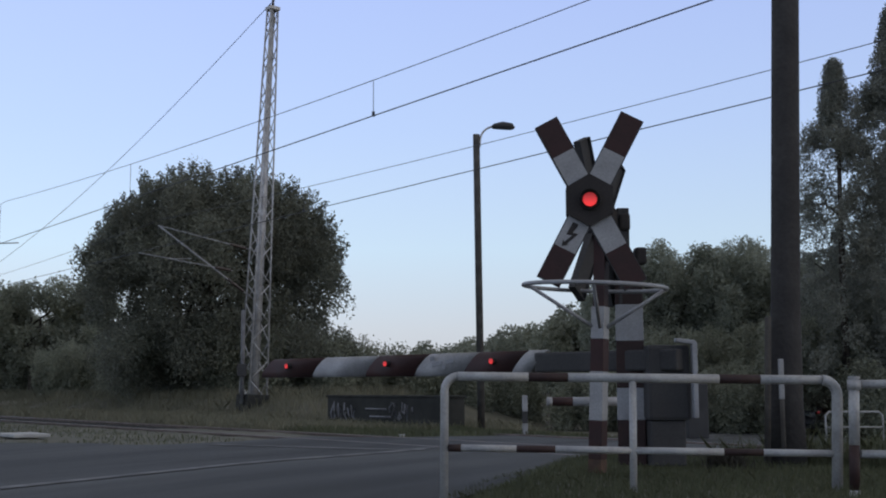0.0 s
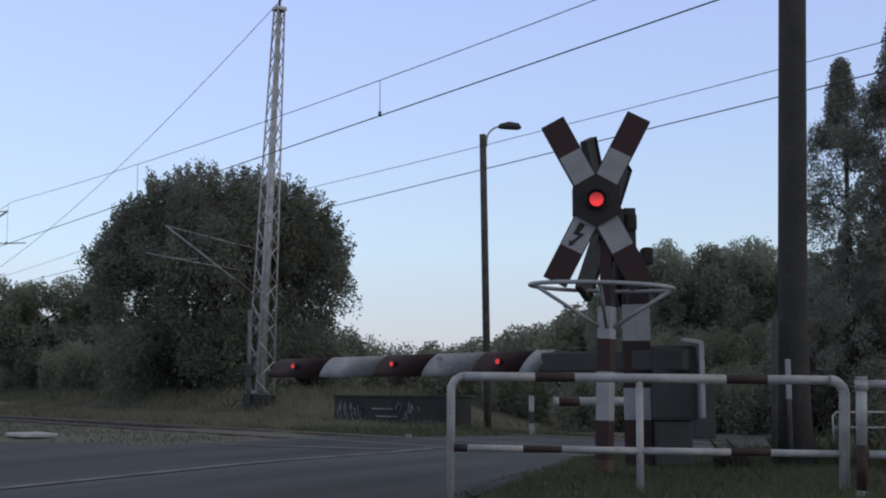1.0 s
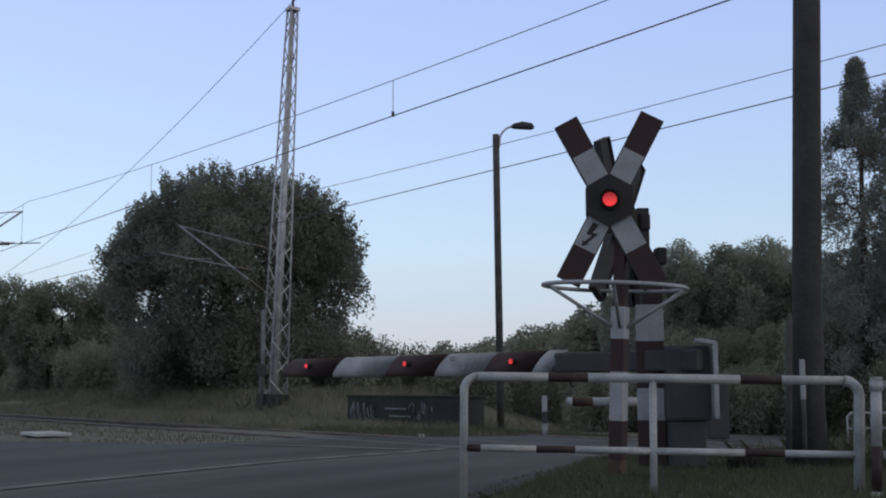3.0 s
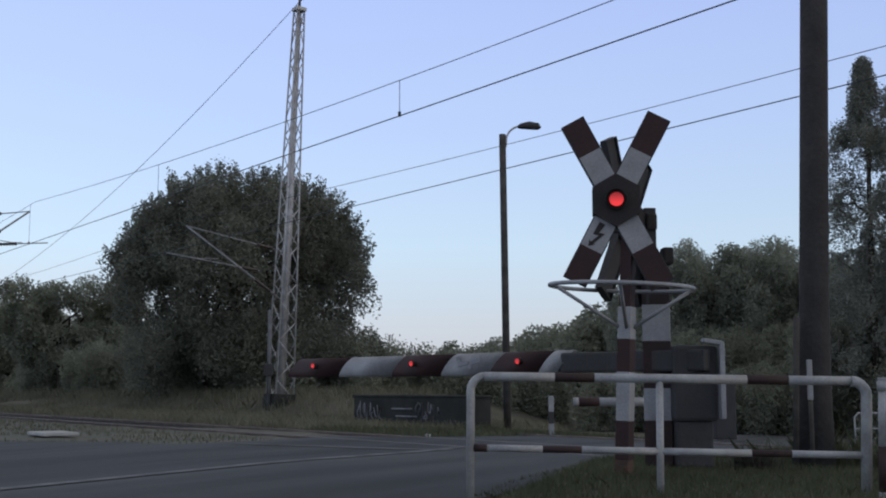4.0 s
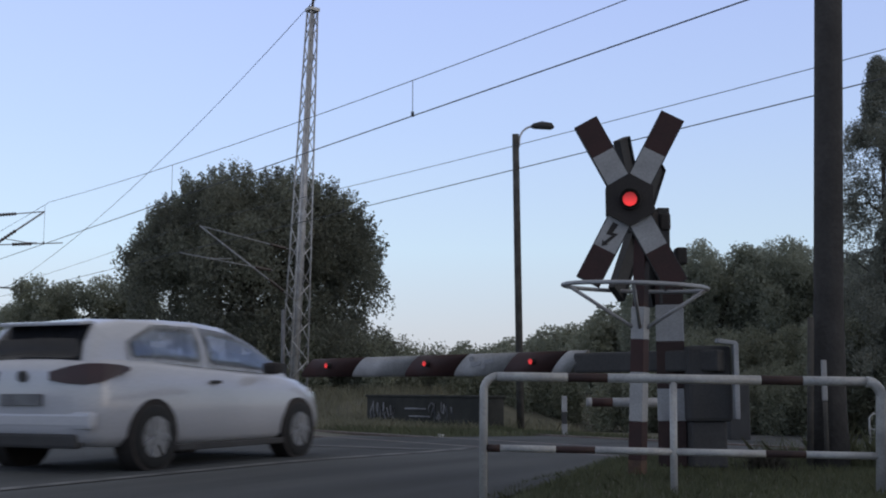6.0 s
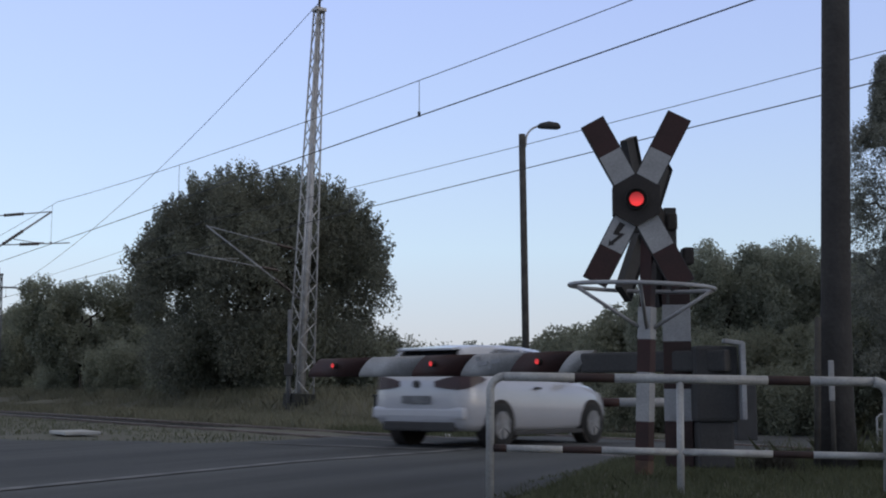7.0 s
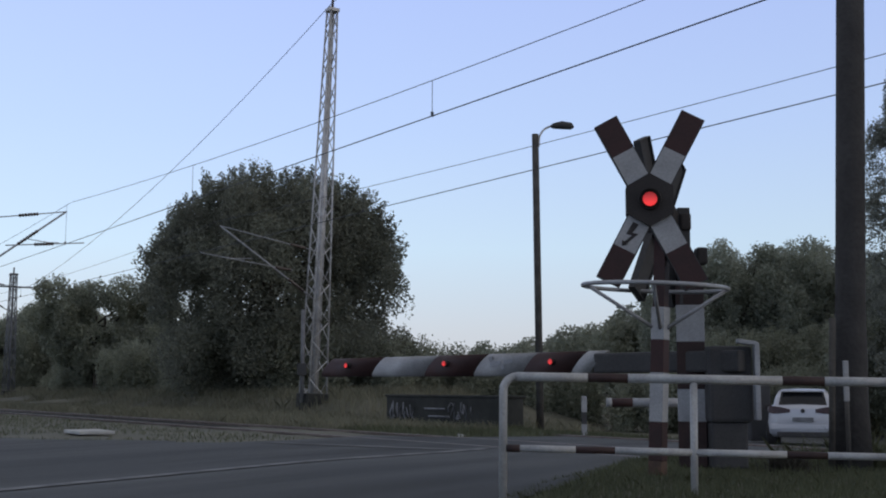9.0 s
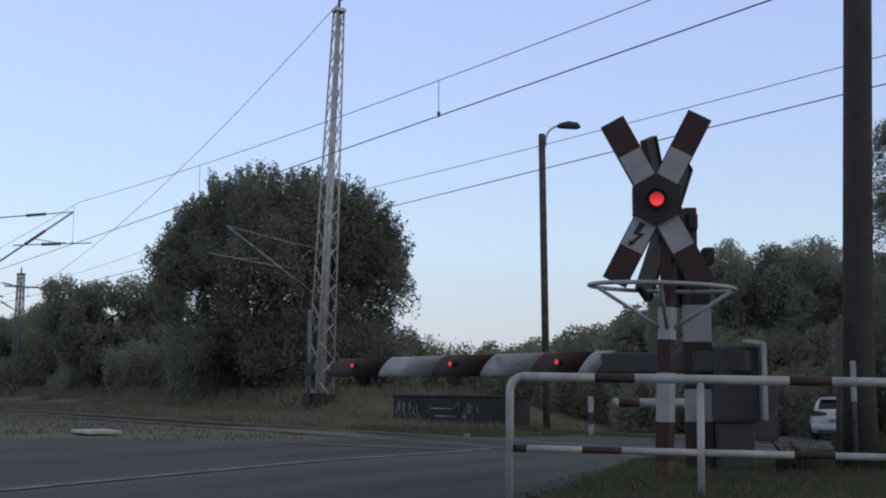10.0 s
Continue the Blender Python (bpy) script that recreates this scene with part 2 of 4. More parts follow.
def sheet(name, xs, ys, material, lift=0.0, keep=None, rough=0.0):
    X, Y = np.meshgrid(xs, ys)
    Z = land(X, Y) + lift
    if rough:
        Z = Z + rough * np.array([noise.noise(Vector((a * 1.3, b * 1.3, 0))) for a, b in zip(X.ravel(), Y.ravel())]).reshape(X.shape)
    nx, ny = len(xs), len(ys)
    idx = np.arange(nx * ny).reshape(ny, nx)
    f = np.stack((idx[:-1, :-1], idx[:-1, 1:], idx[1:, 1:], idx[1:, :-1]), -1).reshape(-1, 4)
    if keep is not None:
        cx = X.ravel()[f].mean(1)
        cy = Y.ravel()[f].mean(1)
        f = f[keep(cx, cy)]
    v = np.stack((X.ravel(), Y.ravel(), Z.ravel()), -1)
    used = np.unique(f)
    back = np.zeros(len(v), int)
    back[used] = np.arange(len(used))
    ob = mesh_np(name, v[used], back[f], material)
    for p in ob.data.polygons:
        p.use_smooth = True
    return ob


def steps(*runs):
    out = []
    for a, b, s in runs:
        out += list(np.arange(a, b, s))
    return np.array(out + [runs[-1][1]])


ground = sheet("ground", steps((-900, -100, 100), (-100, -20, 5), (-20, 20, 0.4), (20, 100, 5), (100, 900, 100)),
               steps((-200, -20, 30), (-20, 4, 2), (4, 48, 0.4), (48, 120, 4), (120, 1500, 115)), M_GROUND, -0.03, None, 0.03)
tagged(ground, "dark grassy ground with weeds beside road and tracks", "ground", kind="structure")


def strip(name, w0, w1, g0, g1, material, lift, dw=0.4, dg=0.5):
    """A band of road surface between w0 and w1 metres right of the centre line."""
    ws, gs = np.arange(w0, w1 + dw * 0.5, dw), np.arange(g0, g1 + dg * 0.5, dg)
    if len(ws) < 2:
        ws = np.array((w0, w1))
    W, G = np.meshgrid(ws, gs)
    X = C0[0] + E[0] * G + E[1] * W
    Y = C0[1] + E[1] * G - E[0] * W
    X = X - np.clip(Y - 34, 0, 400) * 0.09 / E[1]
    Z = land(X, Y) + lift
    idx = np.arange(X.size).reshape(X.shape)
    f = np.stack((idx[:-1, :-1], idx[:-1, 1:], idx[1:, 1:], idx[1:, :-1]), -1).reshape(-1, 4)
    ob = mesh_np(name, np.stack((X.ravel(), Y.ravel(), Z.ravel()), -1), f, material)
    for p in ob.data.polygons:
        p.use_smooth = True
    return ob


road = strip("road", -3.9, 3.9, -45, 8.0, M_ASPHALT, 0.012)
tagged(road, "worn grey asphalt road running over the level crossing", "road", kind="structure")
far_road = strip("far_road", -2.0, 3.6, 8.0, 75, M_ASPHALT, 0.012)
tagged(far_road, "narrower grey asphalt road falling away beyond the tracks", "road", kind="structure")
apron = sheet("side_road", np.arange(-40, 0.1, 0.5), np.arange(-20, 40.1, 0.5), M_ASPHALT, 0.006,
              lambda x, y: (side(x, y) < -3.6) & (x * N[0] + y * N[1] < 8.8) & (y < 18.2 - 0.2 * (x + 6.5)))
tagged(apron, "worn asphalt of the side road mouth before the tracks", "road", kind="structure")
centre_line = strip("centre_line", -0.09, 0.09, -30, 5.0, M_LINE, 0.02, dw=0.18)
tagged(centre_line, "worn pale painted centre line on the asphalt", "road marking", kind="structure")
stop_line = strip("stop_line", -3.4, 0.2, 4.2, 4.45, M_LINE, 0.02, dw=0.4, dg=0.25)
tagged(stop_line, "faded pale cross line before the tracks", "road marking", kind="structure")
slab = part("concrete_slab", B(0.62, 1.1, 0.06, pose(-6.75, 20.6, -0.02, 0, 0, 33), 0.02), M_CONC)
tagged(slab, "pale flat concrete slab lying in the grass", "slab")


def ballast_bed(m0, dz):
    bm = bmesh.new()
    prof = ((-2.3, -0.35), (-1.5, -0.175), (1.5, -0.175), (2.3, -0.35))
    rows = []
    for s in np.arange(-120, 20.1, 2.0):
        c = N * m0 + D * (s)
        rows.append([bm.verts.new((c[0] + N[0] * a, c[1] + N[1] * a, b + dz)) for a, b in prof])
    for r1, r2 in zip(rows, rows[1:]):
        for k in range(3):
            bm.faces.new((r1[k], r1[k + 1], r2[k + 1], r2[k]))
    bmesh.ops.recalc_face_normals(bm, faces=bm.faces)
    return bm


def railway(m0, dz=0.0):
    th = math.degrees(math.atan2(D[1], D[0]))
    tr = empty("railway_track", Matrix(), "rusty rails on sleepers in grey ballast", "railway track", "tracks", "structure")
    part("ballast", ballast_bed(m0, dz), M_BALLAST, tr)
    for off in (-0.7525, 0.7525):
        bm = bmesh.new()
        c = N * (m0 + off) + D * (-50)
        base = pose(c[0], c[1], -0.135 + dz, 0, 0, th)
        box(bm, base @ pose(0, 0, 0.03), 140, 0.067, 0.04, 0.008)
        box(bm, base @ pose(0, 0, -0.03), 140, 0.016, 0.08)
        box(bm, base @ pose(0, 0, -0.075), 140, 0.125, 0.02)
        part("rail", bm, M_RAIL, tr)
    me = None
    for k in range(110):
        c = N * m0 + D * (14 - 0.62 * k)
        w = float(side(c[0], c[1]))
        if -2.4 < w < 4.5:
            continue
        if me is None:
            ob = part("sleeper", B(0.26, 2.5, 0.16, None, 0.01), M_DCONC, tr)
            me = ob.data
        else:
            ob = new("sleeper", me)
            ob.parent = tr
        ob.matrix_basis = pose(c[0], c[1], -0.225 + dz, 0, 0, th)
    return tr


railway(M1)
railway(M2, -0.115)


# ---- overhead line ----
def wire(name, pts, r, label, cat, parent=None):
    ob = part(name, T(pts, r, 6), M_WIRE, parent)
    if parent is None:
        tagged(ob, label, cat, "overhead wires")
    return ob


def overhead(m0, stag, s_sup, z0, low, rise, drop0, gap):
    """Contact wire and carrying wire over one track, with droppers; supports every 55 m from s_sup."""
    ln = empty("overhead_line", Matrix(), "dark contact wire hung from a sagging carrying wire", "overhead line", "overhead lines")
    def at(s, z):
        ph = abs(((s - s_sup) / 55.0) % 2 - 1)
        c = N * (m0 + stag * (2 * ph - 1)) + D * s
        return (c[0], c[1], z)
    def sag(s):
        u = ((s - s_sup) / 55.0) % 1.0
        return low + rise * (2 * u - 1) ** 2
    ss = np.arange(s_sup - 110, 20, 2.75)
    part("contact_wire", T([at(s, z0) for s in ss], 0.010, 6), M_WIRE, ln)
    part("carrying_wire", T([at(s, z0 + sag(s)) for s in ss], 0.007, 6), M_WIRE, ln)
    for k in range(-9, 3):
        s = drop0 + gap * k
        bm = T([at(s, z0), at(s, z0 + sag(s))], 0.006, 5)
        box(bm, pose(*at(s, z0 + 0.03)), 0.05, 0.05, 0.08)
        part("dropper", bm, M_WIRE, ln)
    return ln


overhead(10.55, 0.0, -36.6, 5.33, 0.57, 0.72, -15.9, 10.6)
overhead(14.85, 0.0, -34.8, 5.3, 0.43, 0.45, -25.6, 34.0)


def insulator(bm, a, b, r):
    a, b = Vector(a), Vector(b)
    n = 7
    pts, rad = [], []
    for k in range(2 * n + 1):
        pts.append(a.lerp(b, k / (2 * n)))
        rad.append(r if k % 2 else r * 0.5)
    return tube(bm, pts, rad, 10)


def cantilever(mast, reach, zc, ins=0.55):
    """Bracket arms from a mast at the origin towards -x: strut, stay, steady arm and insulators."""
    part("strut", T([(-0.15, 0, zc - 1.1), (-reach - 0.3, 0, zc + 1.0)], 0.03, 8), M_GREY, mast)
    part("stay", T([(-0.15, 0, zc + 0.55), (-reach - 0.3, 0, zc + 1.0)], 0.018, 8), M_GREY, mast)
    part("steady_arm", T([(-1.0, 0, zc - 0.2), (-reach - 0.9, 0, zc + 0.05)], 0.018, 8), M_GREY, mast)
    part("drop_bracket", T([(-reach + 0.9, 0, zc + 0.05), (-reach + 0.2, 0, zc - 0.02), (-reach - 0.1, 0, zc)], 0.014, 6), M_GREY, mast)
    def on(x, x0, z0, x1, z1):
        return (x, 0, z0 + (z1 - z0) * (x - x0) / (x1 - x0))
    for x0, z0, z1, xe in ((-0.15, zc - 1.1, zc + 1.0, -reach - 0.3), (-0.15, zc + 0.55, zc + 1.0, -reach - 0.3), (-1.0, zc - 0.2, zc + 0.05, -reach - 0.9)):
        a = ins if x0 > -0.5 else ins + 0.5
        part("insulator", insulator(bmesh.new(), on(-a, x0, z0, xe, z1), on(-a - 0.6, x0, z0, xe, z1), 0.06), M_CERAM, mast)


def lattice_mast(m, height, wb, wt, label, arms=True, zc=4.9, reach=3.4, ins=0.55, steel=M_GALV):
    """Four angle legs that lean together, zigzag bracing on every side, head plate and concrete foot."""
    mast = empty("lattice_mast", m, label, "catenary mast", "catenary masts")
    def c(k, z):
        h = (wb + (wt - wb) * z / height) / 2
        return (h * (1 if k in (0, 3) else -1), h * (1 if k in (0, 1) else -1), z)
    for k in range(4):
        part("leg", T([c(k, -0.05), c(k, height)], 0.035, 4), steel, mast)
    nb = int(height / 0.62)
    for k in range(4):
        for j in range(nb):
            z0, z1 = height * j / nb, height * (j + 1) / nb
            a, b = (k, (k + 1) % 4) if j % 2 else ((k + 1) % 4, k)
            part("brace", T([c(a, z0), c(b, z1)], 0.02, 4), steel, mast)
    part("spine", T([(0, 0, 0), (0, 0, height - 0.1)], [wb * 0.19, wt * 0.19], 8), steel, mast)
    part("head_plate", B(wt + 0.12, wt + 0.12, 0.12, pose(0, 0, height), 0.01), steel, mast)
    part("top_pin", T([(0, 0, height), (0, 0, height + 0.45)], 0.05, 8), M_CERAM, mast)
    part("foundation", B(wb + 0.16, wb + 0.16, 0.6, pose(0, 0, -0.12), 0.03), M_DCONC, mast)
    if arms:
        cantilever(mast, reach, zc, ins)
    return mast


TH = math.degrees(math.atan2(N[1], N[0]))
mast_a = lattice_mast(pose(-5.25, 39, 0.42, 0, 2.2, TH), 13.6, 0.68, 0.27, "tall whitish steel lattice mast on a dark concrete foot", True, 4.45)
far_pos = N * 18.6 + D * -76.6
mast_far = lattice_mast(pose(far_pos[0], far_pos[1], 0.42, 0, 0, TH), 7.6, 0.6, 0.35, "distant dull grey lattice mast with a cross arm", True, 6.3, steel=M_OLDSTEEL)
part("cross_arm", T([(-1.0, 0, 6.8), (1.2, 0, 6.8)], 0.06, 6), M_OLDSTEEL, mast_far)
near_pos = N * 7.6 + D * -36.6
mast_near = lattice_mast(pose(near_pos[0], near_pos[1], 0, 0, 0, TH + 180), 8.0, 0.55, 0.3, "grey lattice mast beside the near track", True, 5.3, 2.5, 1.35)
# the line from the tall mast's head
a = Vector((-4.78, 39, 14.2))
b = Vector((far_pos[0] + 0.8, far_pos[1] + 0.5, 7.25))
fw = [a.lerp(b, k / 16) - Vector((0, 0, 0.9 * (1 - (2 * k / 16 - 1) ** 2))) for k in range(17)]
wire("feeder_wire", fw, 0.012, "thin feeder wire from the tall mast's head", "wire")
wire("feeder_wire", [a, a + Vector((14.5, -20.4, 1.5))], 0.012, "thin feeder wire from the tall mast's head", "wire")


tp = empty("cable_post", pose(-5.56, 38.6, 0.4), "thin pale grey post beside the lattice mast", "post")
part("pipe", T([(0, 0, -0.1), (0, 0, 3.0)], 0.07, 10), M_OLDSTEEL, tp)
part("box", B(0.3, 0.2, 0.4, pose(0, -0.1, 1.0), 0.02), M_DARK, tp)


# ---- street lamp ----
def street_lamp(m, top):
    lamp = empty("street_lamp", m, "tall grey wooden street lamp with a short bent arm", "street lamp")
    part("pole", T([(0, 0, -0.2), (0, 0, 4), (0, 0, top)], [0.10, 0.095, 0.09], 12), M_PALEWOOD, lamp, "grey weathered wooden pole")
    pts = [(0.08, 0, top - 0.35)] + arc((0.50, 0, top - 0.18), 0.40, 180, 90, 7) + [(0.6, 0, top + 0.23)]
    part("arm", T(pts, 0.028, 8), M_GALV, lamp)
    bm = bmesh.new()
    tube(bm, [(0.42, 0, top + 0.20), (0.50, 0, top + 0.22), (0.72, 0, top + 0.24), (0.96, 0, top + 0.21), (1.04, 0, top + 0.17)], [0.04, 0.08, 0.115, 0.10, 0.03], 12)
    part("lamp_head", bm, M_DARK, lamp, "dark lamp head")
    return lamp


lamp_z = float(land(1.86, 30.5))
street_lamp(pose(1.86, 30.5, lamp_z, 0, -0.6, 0), 7.57 - lamp_z)


# ---- crossbuck signal ----
def crossbuck(m, label, lean=27.6, half=0.675, wid=0.172):
    """X of four striped panels on a black hexagon box with one red lamp."""
    cb = empty("crossbuck_signal", m, label, "crossbuck", "crossbucks")
    size = half
    for sx, sz in ((-1, 1), (1, 1), (-1, -1), (1, -1)):
        half = size + (0.035 if sx > 0 else 0.0)
        r = pose(0, 0, 0, 0, lean * sx * sz, 0)
        panel = part("arm", prism(bmesh.new(), [(-wid / 2, 0.10 * sz), (wid / 2, 0.10 * sz), (wid / 2, 0.41 * sz), (-wid / 2, 0.41 * sz)], -0.015, 0.015), M_WHITE, cb)
        panel.matrix_basis = r
        tip = part("red_tip", prism(bmesh.new(), [(-wid / 2, 0.41 * sz), (wid / 2, 0.41 * sz), (wid / 2, half * sz), (-wid / 2, half * sz)], -0.015, 0.015), M_RED, panel, "dark red panel end")
        bm = bmesh.new()
        for e in (-1, 1):
            box(bm, pose(e * (wid / 2 + 0.004), 0.02, (0.10 + half) / 2 * sz), 0.008, 0.06, half - 0.10)
        box(bm, pose(0, 0.02, (half + 0.004) * sz), wid + 0.016, 0.06, 0.008)
        box(bm, pose(0, 0.022, (0.10 + half) / 2 * sz), wid, 0.010, half - 0.10)
        part("panel_back", bm, M_DARK, panel, "dark grey folded back of the panel")
        if sx < 0 and sz < 0:
            bolt = [(-0.035, -0.20), (0.012, -0.20), (-0.002, -0.275), (0.04, -0.265), (-0.005, -0.37), (0.012, -0.365),
                    (-0.03, -0.40), (-0.045, -0.35), (-0.028, -0.362), (0.004, -0.295), (-0.04, -0.305)]
            part("bolt_mark", prism(bmesh.new(), bolt, -0.019, -0.0155), M_BLACK, panel, "black lightning bolt mark")
    hexa = [(0.2 * math.sin(radians(60 * k)), 0.2 * math.cos(radians(60 * k))) for k in range(6)]
    bm = prism(bmesh.new(), hexa, -0.05, 0.12)
    part("lamp_box", bm, M_BLACK, cb)
    bm = bmesh.new()
    bmesh.ops.create_cone(bm, cap_ends=False, segments=28, radius1=0.085, radius2=0.078, depth=0.04, matrix=pose(0, -0.075, 0, 90))
    part("lamp_hood", bm, M_BLACK, cb)
    return cb


def lamp_disc(m, r, name="signal_lamp"):
    """A round lamp insert: one face gives red light, the other is dark red glass."""
    bm = bmesh.new()
    bmesh.ops.create_uvsphere(bm, u_segments=20, v_segments=10, radius=r, matrix=Matrix.Diagonal((1, 0.25, 1, 1)))
    for fc in bm.faces:
        fc.smooth = True
        fc.material_index = 0 if fc.calc_center_median().y < 0 else 1
    ob = part(name, bm, M_LIT, None)
    ob.data.materials.append(M_UNLIT)
    ob.matrix_basis = m
    return ob


XZ = 2.14
cb1 = crossbuck(pose(1.34, 8.5, XZ, 0, 0, -6), "red and white crossbuck with a red flashing lamp")
lamp_x = lamp_disc(pose(0, -0.075, 0), 0.053)
lamp_x.parent = cb1


def band_post(parent, x, y, zs, sx, sy, rz, mats):
    for k, (z0, z1) in enumerate(zip(zs, zs[1:])):
        part("post_band", B(sx, sy, z1 - z0, pose(x, y, (z0 + z1) / 2, 0, 0, rz), 0.006), mats[k % len(mats)], parent)


sp = empty("signal_post", pose(1.37, 8.56, 0.13, 0, 2.2, 0), "square post with worn white and dark red bands", "signal post", "signal posts")
band_post(sp, 0, 0, (0, 0.1, 0.38, 0.74, 0.98, 1.22), 0.105, 0.105, -33, (M_RUST, M_RED, M_WHITE, M_RED, M_WHITE))
band_post(sp, 0, 0, (1.22, 1.9), 0.09, 0.09, -33, (M_RED,))
ring = bmesh.new()
RC = Vector((-0.05, -0.02, 1.365))
RT = 0.030        # the ring is bent up a little towards the tracks
tube(ring, [(RC.x + 0.53 * math.cos(k * math.tau / 48), RC.y + 0.53 * math.sin(k * math.tau / 48), RC.z + RT * 0.53 * math.sin(k * math.tau / 48)) for k in range(49)], 0.016, 8, False)
part("guard_ring", ring, M_GREY, sp, "pale tubular guard ring round the post")
for ang in (190, 260, 345, 80):
    part("ring_strut", T([(RC.x + 0.53 * math.cos(radians(ang)), RC.y + 0.53 * math.sin(radians(ang)), RC.z + RT * 0.53 * math.sin(radians(ang))), (0.04 * math.cos(radians(ang)), 0.04 * math.sin(radians(ang)), 1.06)], 0.014, 8), M_GREY, sp)

cb2 = crossbuck(pose(1.53, 9.35, 2.08, 0, 0, 233) @ pose(0, 0, 0, 0, -6, 0), "second crossbuck turned to the side road, seen edge on")
sp2 = empty("signal_post", pose(1.80, 9.45, 0.13), "wide grey signal post with dark red bands", "signal post", "signal posts")
band_post(sp2, 0, 0, (0, 0.36, 0.62, 1.0, 1.30, 1.47), 0.225, 0.12, -10, (M_TUBERED, M_GREY, M_TUBERED, M_GREY, M_TUBERED))
part("post_top", B(0.10, 0.10, 0.8, pose(-0.04, 0, 1.7), 0.01), M_DARK, sp2)
part("lamp_hood", B(0.09, 0.16, 0.14, pose(-0.03, 0, 1.98), 0.02), M_BLACK, sp2)
part("lamp_hood", B(0.09, 0.16, 0.14, pose(0.10, 0, 1.70), 0.02), M_BLACK, sp2)


# ---- barrier ----
PV, TIP = Vector((2.05, 9.2, 0.98)), Vector((-1.52, 12.5, 0.95))
AX = TIP - PV
BL = AX.length
gate = empty("barrier", pose(PV.x, PV.y, 0.13, 0, 0, math.degrees(math.atan2(AX.y, AX.x))), "lowered barrier with red and white slanted stripes and red lamps", "level crossing barrier", "barriers")


def boom_piece(a, b, r0, r1, slant=0.10):
    """A length of round boom with slanted ends, along x, at the boom's height."""
    bm = bmesh.new()
    rings = []
    for x, r in ((a, r0), (b, r1)):
        ringv = []
        for k in range(20):
            u = k * math.tau / 20
            y, z = 0.55 * r * math.cos(u), r * math.sin(u)
            ringv.append(bm.verts.new((x - slant * z / r, y, 0.84 + z)))
        rings.append(ringv)
    for k in range(20):
        bm.faces.new((rings[0][k], rings[0][(k + 1) % 20], rings[1][(k + 1) % 20], rings[1][k])).smooth = True
    bm.faces.new(rings[0][::-1])
    bm.faces.new(rings[1])
    bmesh.ops.recalc_face_normals(bm, faces=bm.faces)
    return bm


cuts = [1.25, 1.46, 2.02, 2.62, 3.28, 4.05, 4.86]
for k, (a0, a1) in enumerate(zip(cuts, cuts[1:])):
    r = lambda s: 0.115 - 0.004 * s
    part("boom_stripe", boom_piece(a0, a1, r(a0), r(a1)), M_RED if k % 2 else M_BOOM, gate)
for sx_, sw_, sz_ in ((2.24, 0.10, 0.87), (2.40, 0.13, 0.85), (2.46, 0.05, 0.90), (2.31, 0.04, 0.82)):
    part("spray_stroke", B(sw_, 0.006, 0.035, pose(sx_, 0.060, sz_, 0, 8, 0)), M_GREY, gate, "grey unreadable scribble")
part("boom_arm", B(1.4, 0.12, 0.17, pose(0.58, 0, 0.84), 0.02), M_DARK, gate, "dark boom root and counterweight arm")
lamps_b = []
for s in (1.72, 3.03, 4.46):
    part("lamp_socket", disc(bmesh.new(), pose(s, 0.075, 0.86, 90), 0.03, 0.05, 16), M_BLACK, gate)
    lb = lamp_disc(pose(s, 0.105, 0.86, 0, 0, 180), 0.024, "boom_lamp")
    lb.parent = gate
    lamps_b.append((lb, s))
drive = empty("barrier_drive", pose(2.05, 9.3, 0.13), "dark grey steel barrier drive cabinet on a plinth", "barrier machine")
part("cabinet", B(0.34, 0.34, 0.60, pose(0.01, 0.05, 0.66), 0.03), M_DARK, drive)
part("plinth", B(0.28, 0.28, 0.36, pose(0, 0.05, 0.18), 0.02), M_DARK, drive)
part("side_plate", B(0.042, 0.08, 0.60, pose(0.20, -0.16, 0.68), 0.01), M_GREY, drive, "pale upright steel plate")
part("plate_cap", B(0.16, 0.08, 0.035, pose(0.13, -0.16, 0.985, 0, 8, 0), 0.01), M_GREY, drive)


# ---- railings ----
def railing():
    rl = empty("railing", Matrix(), "white tubular steel railing with dark red bands", "railing", "railings")
    xl, xr, y0, y1 = 0.215, 2.63, 7.3, 7.1
    zt0, zt1, zb0, zb1 = 0.824, 0.79, 0.38, 0.342
    def at(x, za, zb):
        u = (x - xl) / (xr - xl)
        return (x, y0 + (y1 - y0) * u, za + (zb - za) * u)
    rr = 0.029
    for x in (xl, xr):
        s = 1 if x == xl else -1
        top = at(x, zt0, zt1)
        bend = [(top[0] + s * (0.09 - 0.09 * math.cos(radians(q))), top[1], top[2] - 0.09 + 0.09 * math.sin(radians(q))) for q in range(0, 91, 15)]
        foot = (top[0] - (0.006 if s > 0 else 0.028), top[1], 0.02)
        part("end_post", T([foot] + bend, 0.026 if s > 0 else 0.033, 12), M_TUBE, rl)
    mid = at(1.385, zt0, zt1)
    part("middle_post", T([(1.375, mid[1], 0.02), mid], 0.023, 12), M_TUBE, rl)
    tops = (xl + 0.085, 0.74, 0.985, 1.915, 2.165, xr - 0.085)
    for k, (a0, a1) in enumerate(zip(tops, tops[1:])):
        part("top_rail", T([at(a0, zt0, zt1), at(a1, zt0, zt1)], rr, 14), M_TUBERED if k % 2 else M_TUBE, rl)
    lows = (xl + 0.02, xl + 0.10, 0.66, 0.90, 1.37, 1.93, 2.17, xr - 0.03)
    for k, (a0, a1) in enumerate(zip(lows, lows[1:])):
        part("lower_rail", T([at(a0, zb0, zb1), at(a1, zb0, zb1)], 0.022 if k else 0.024, 12), M_TUBERED if k in (0, 2, 5) else M_TUBE, rl)
    return rl


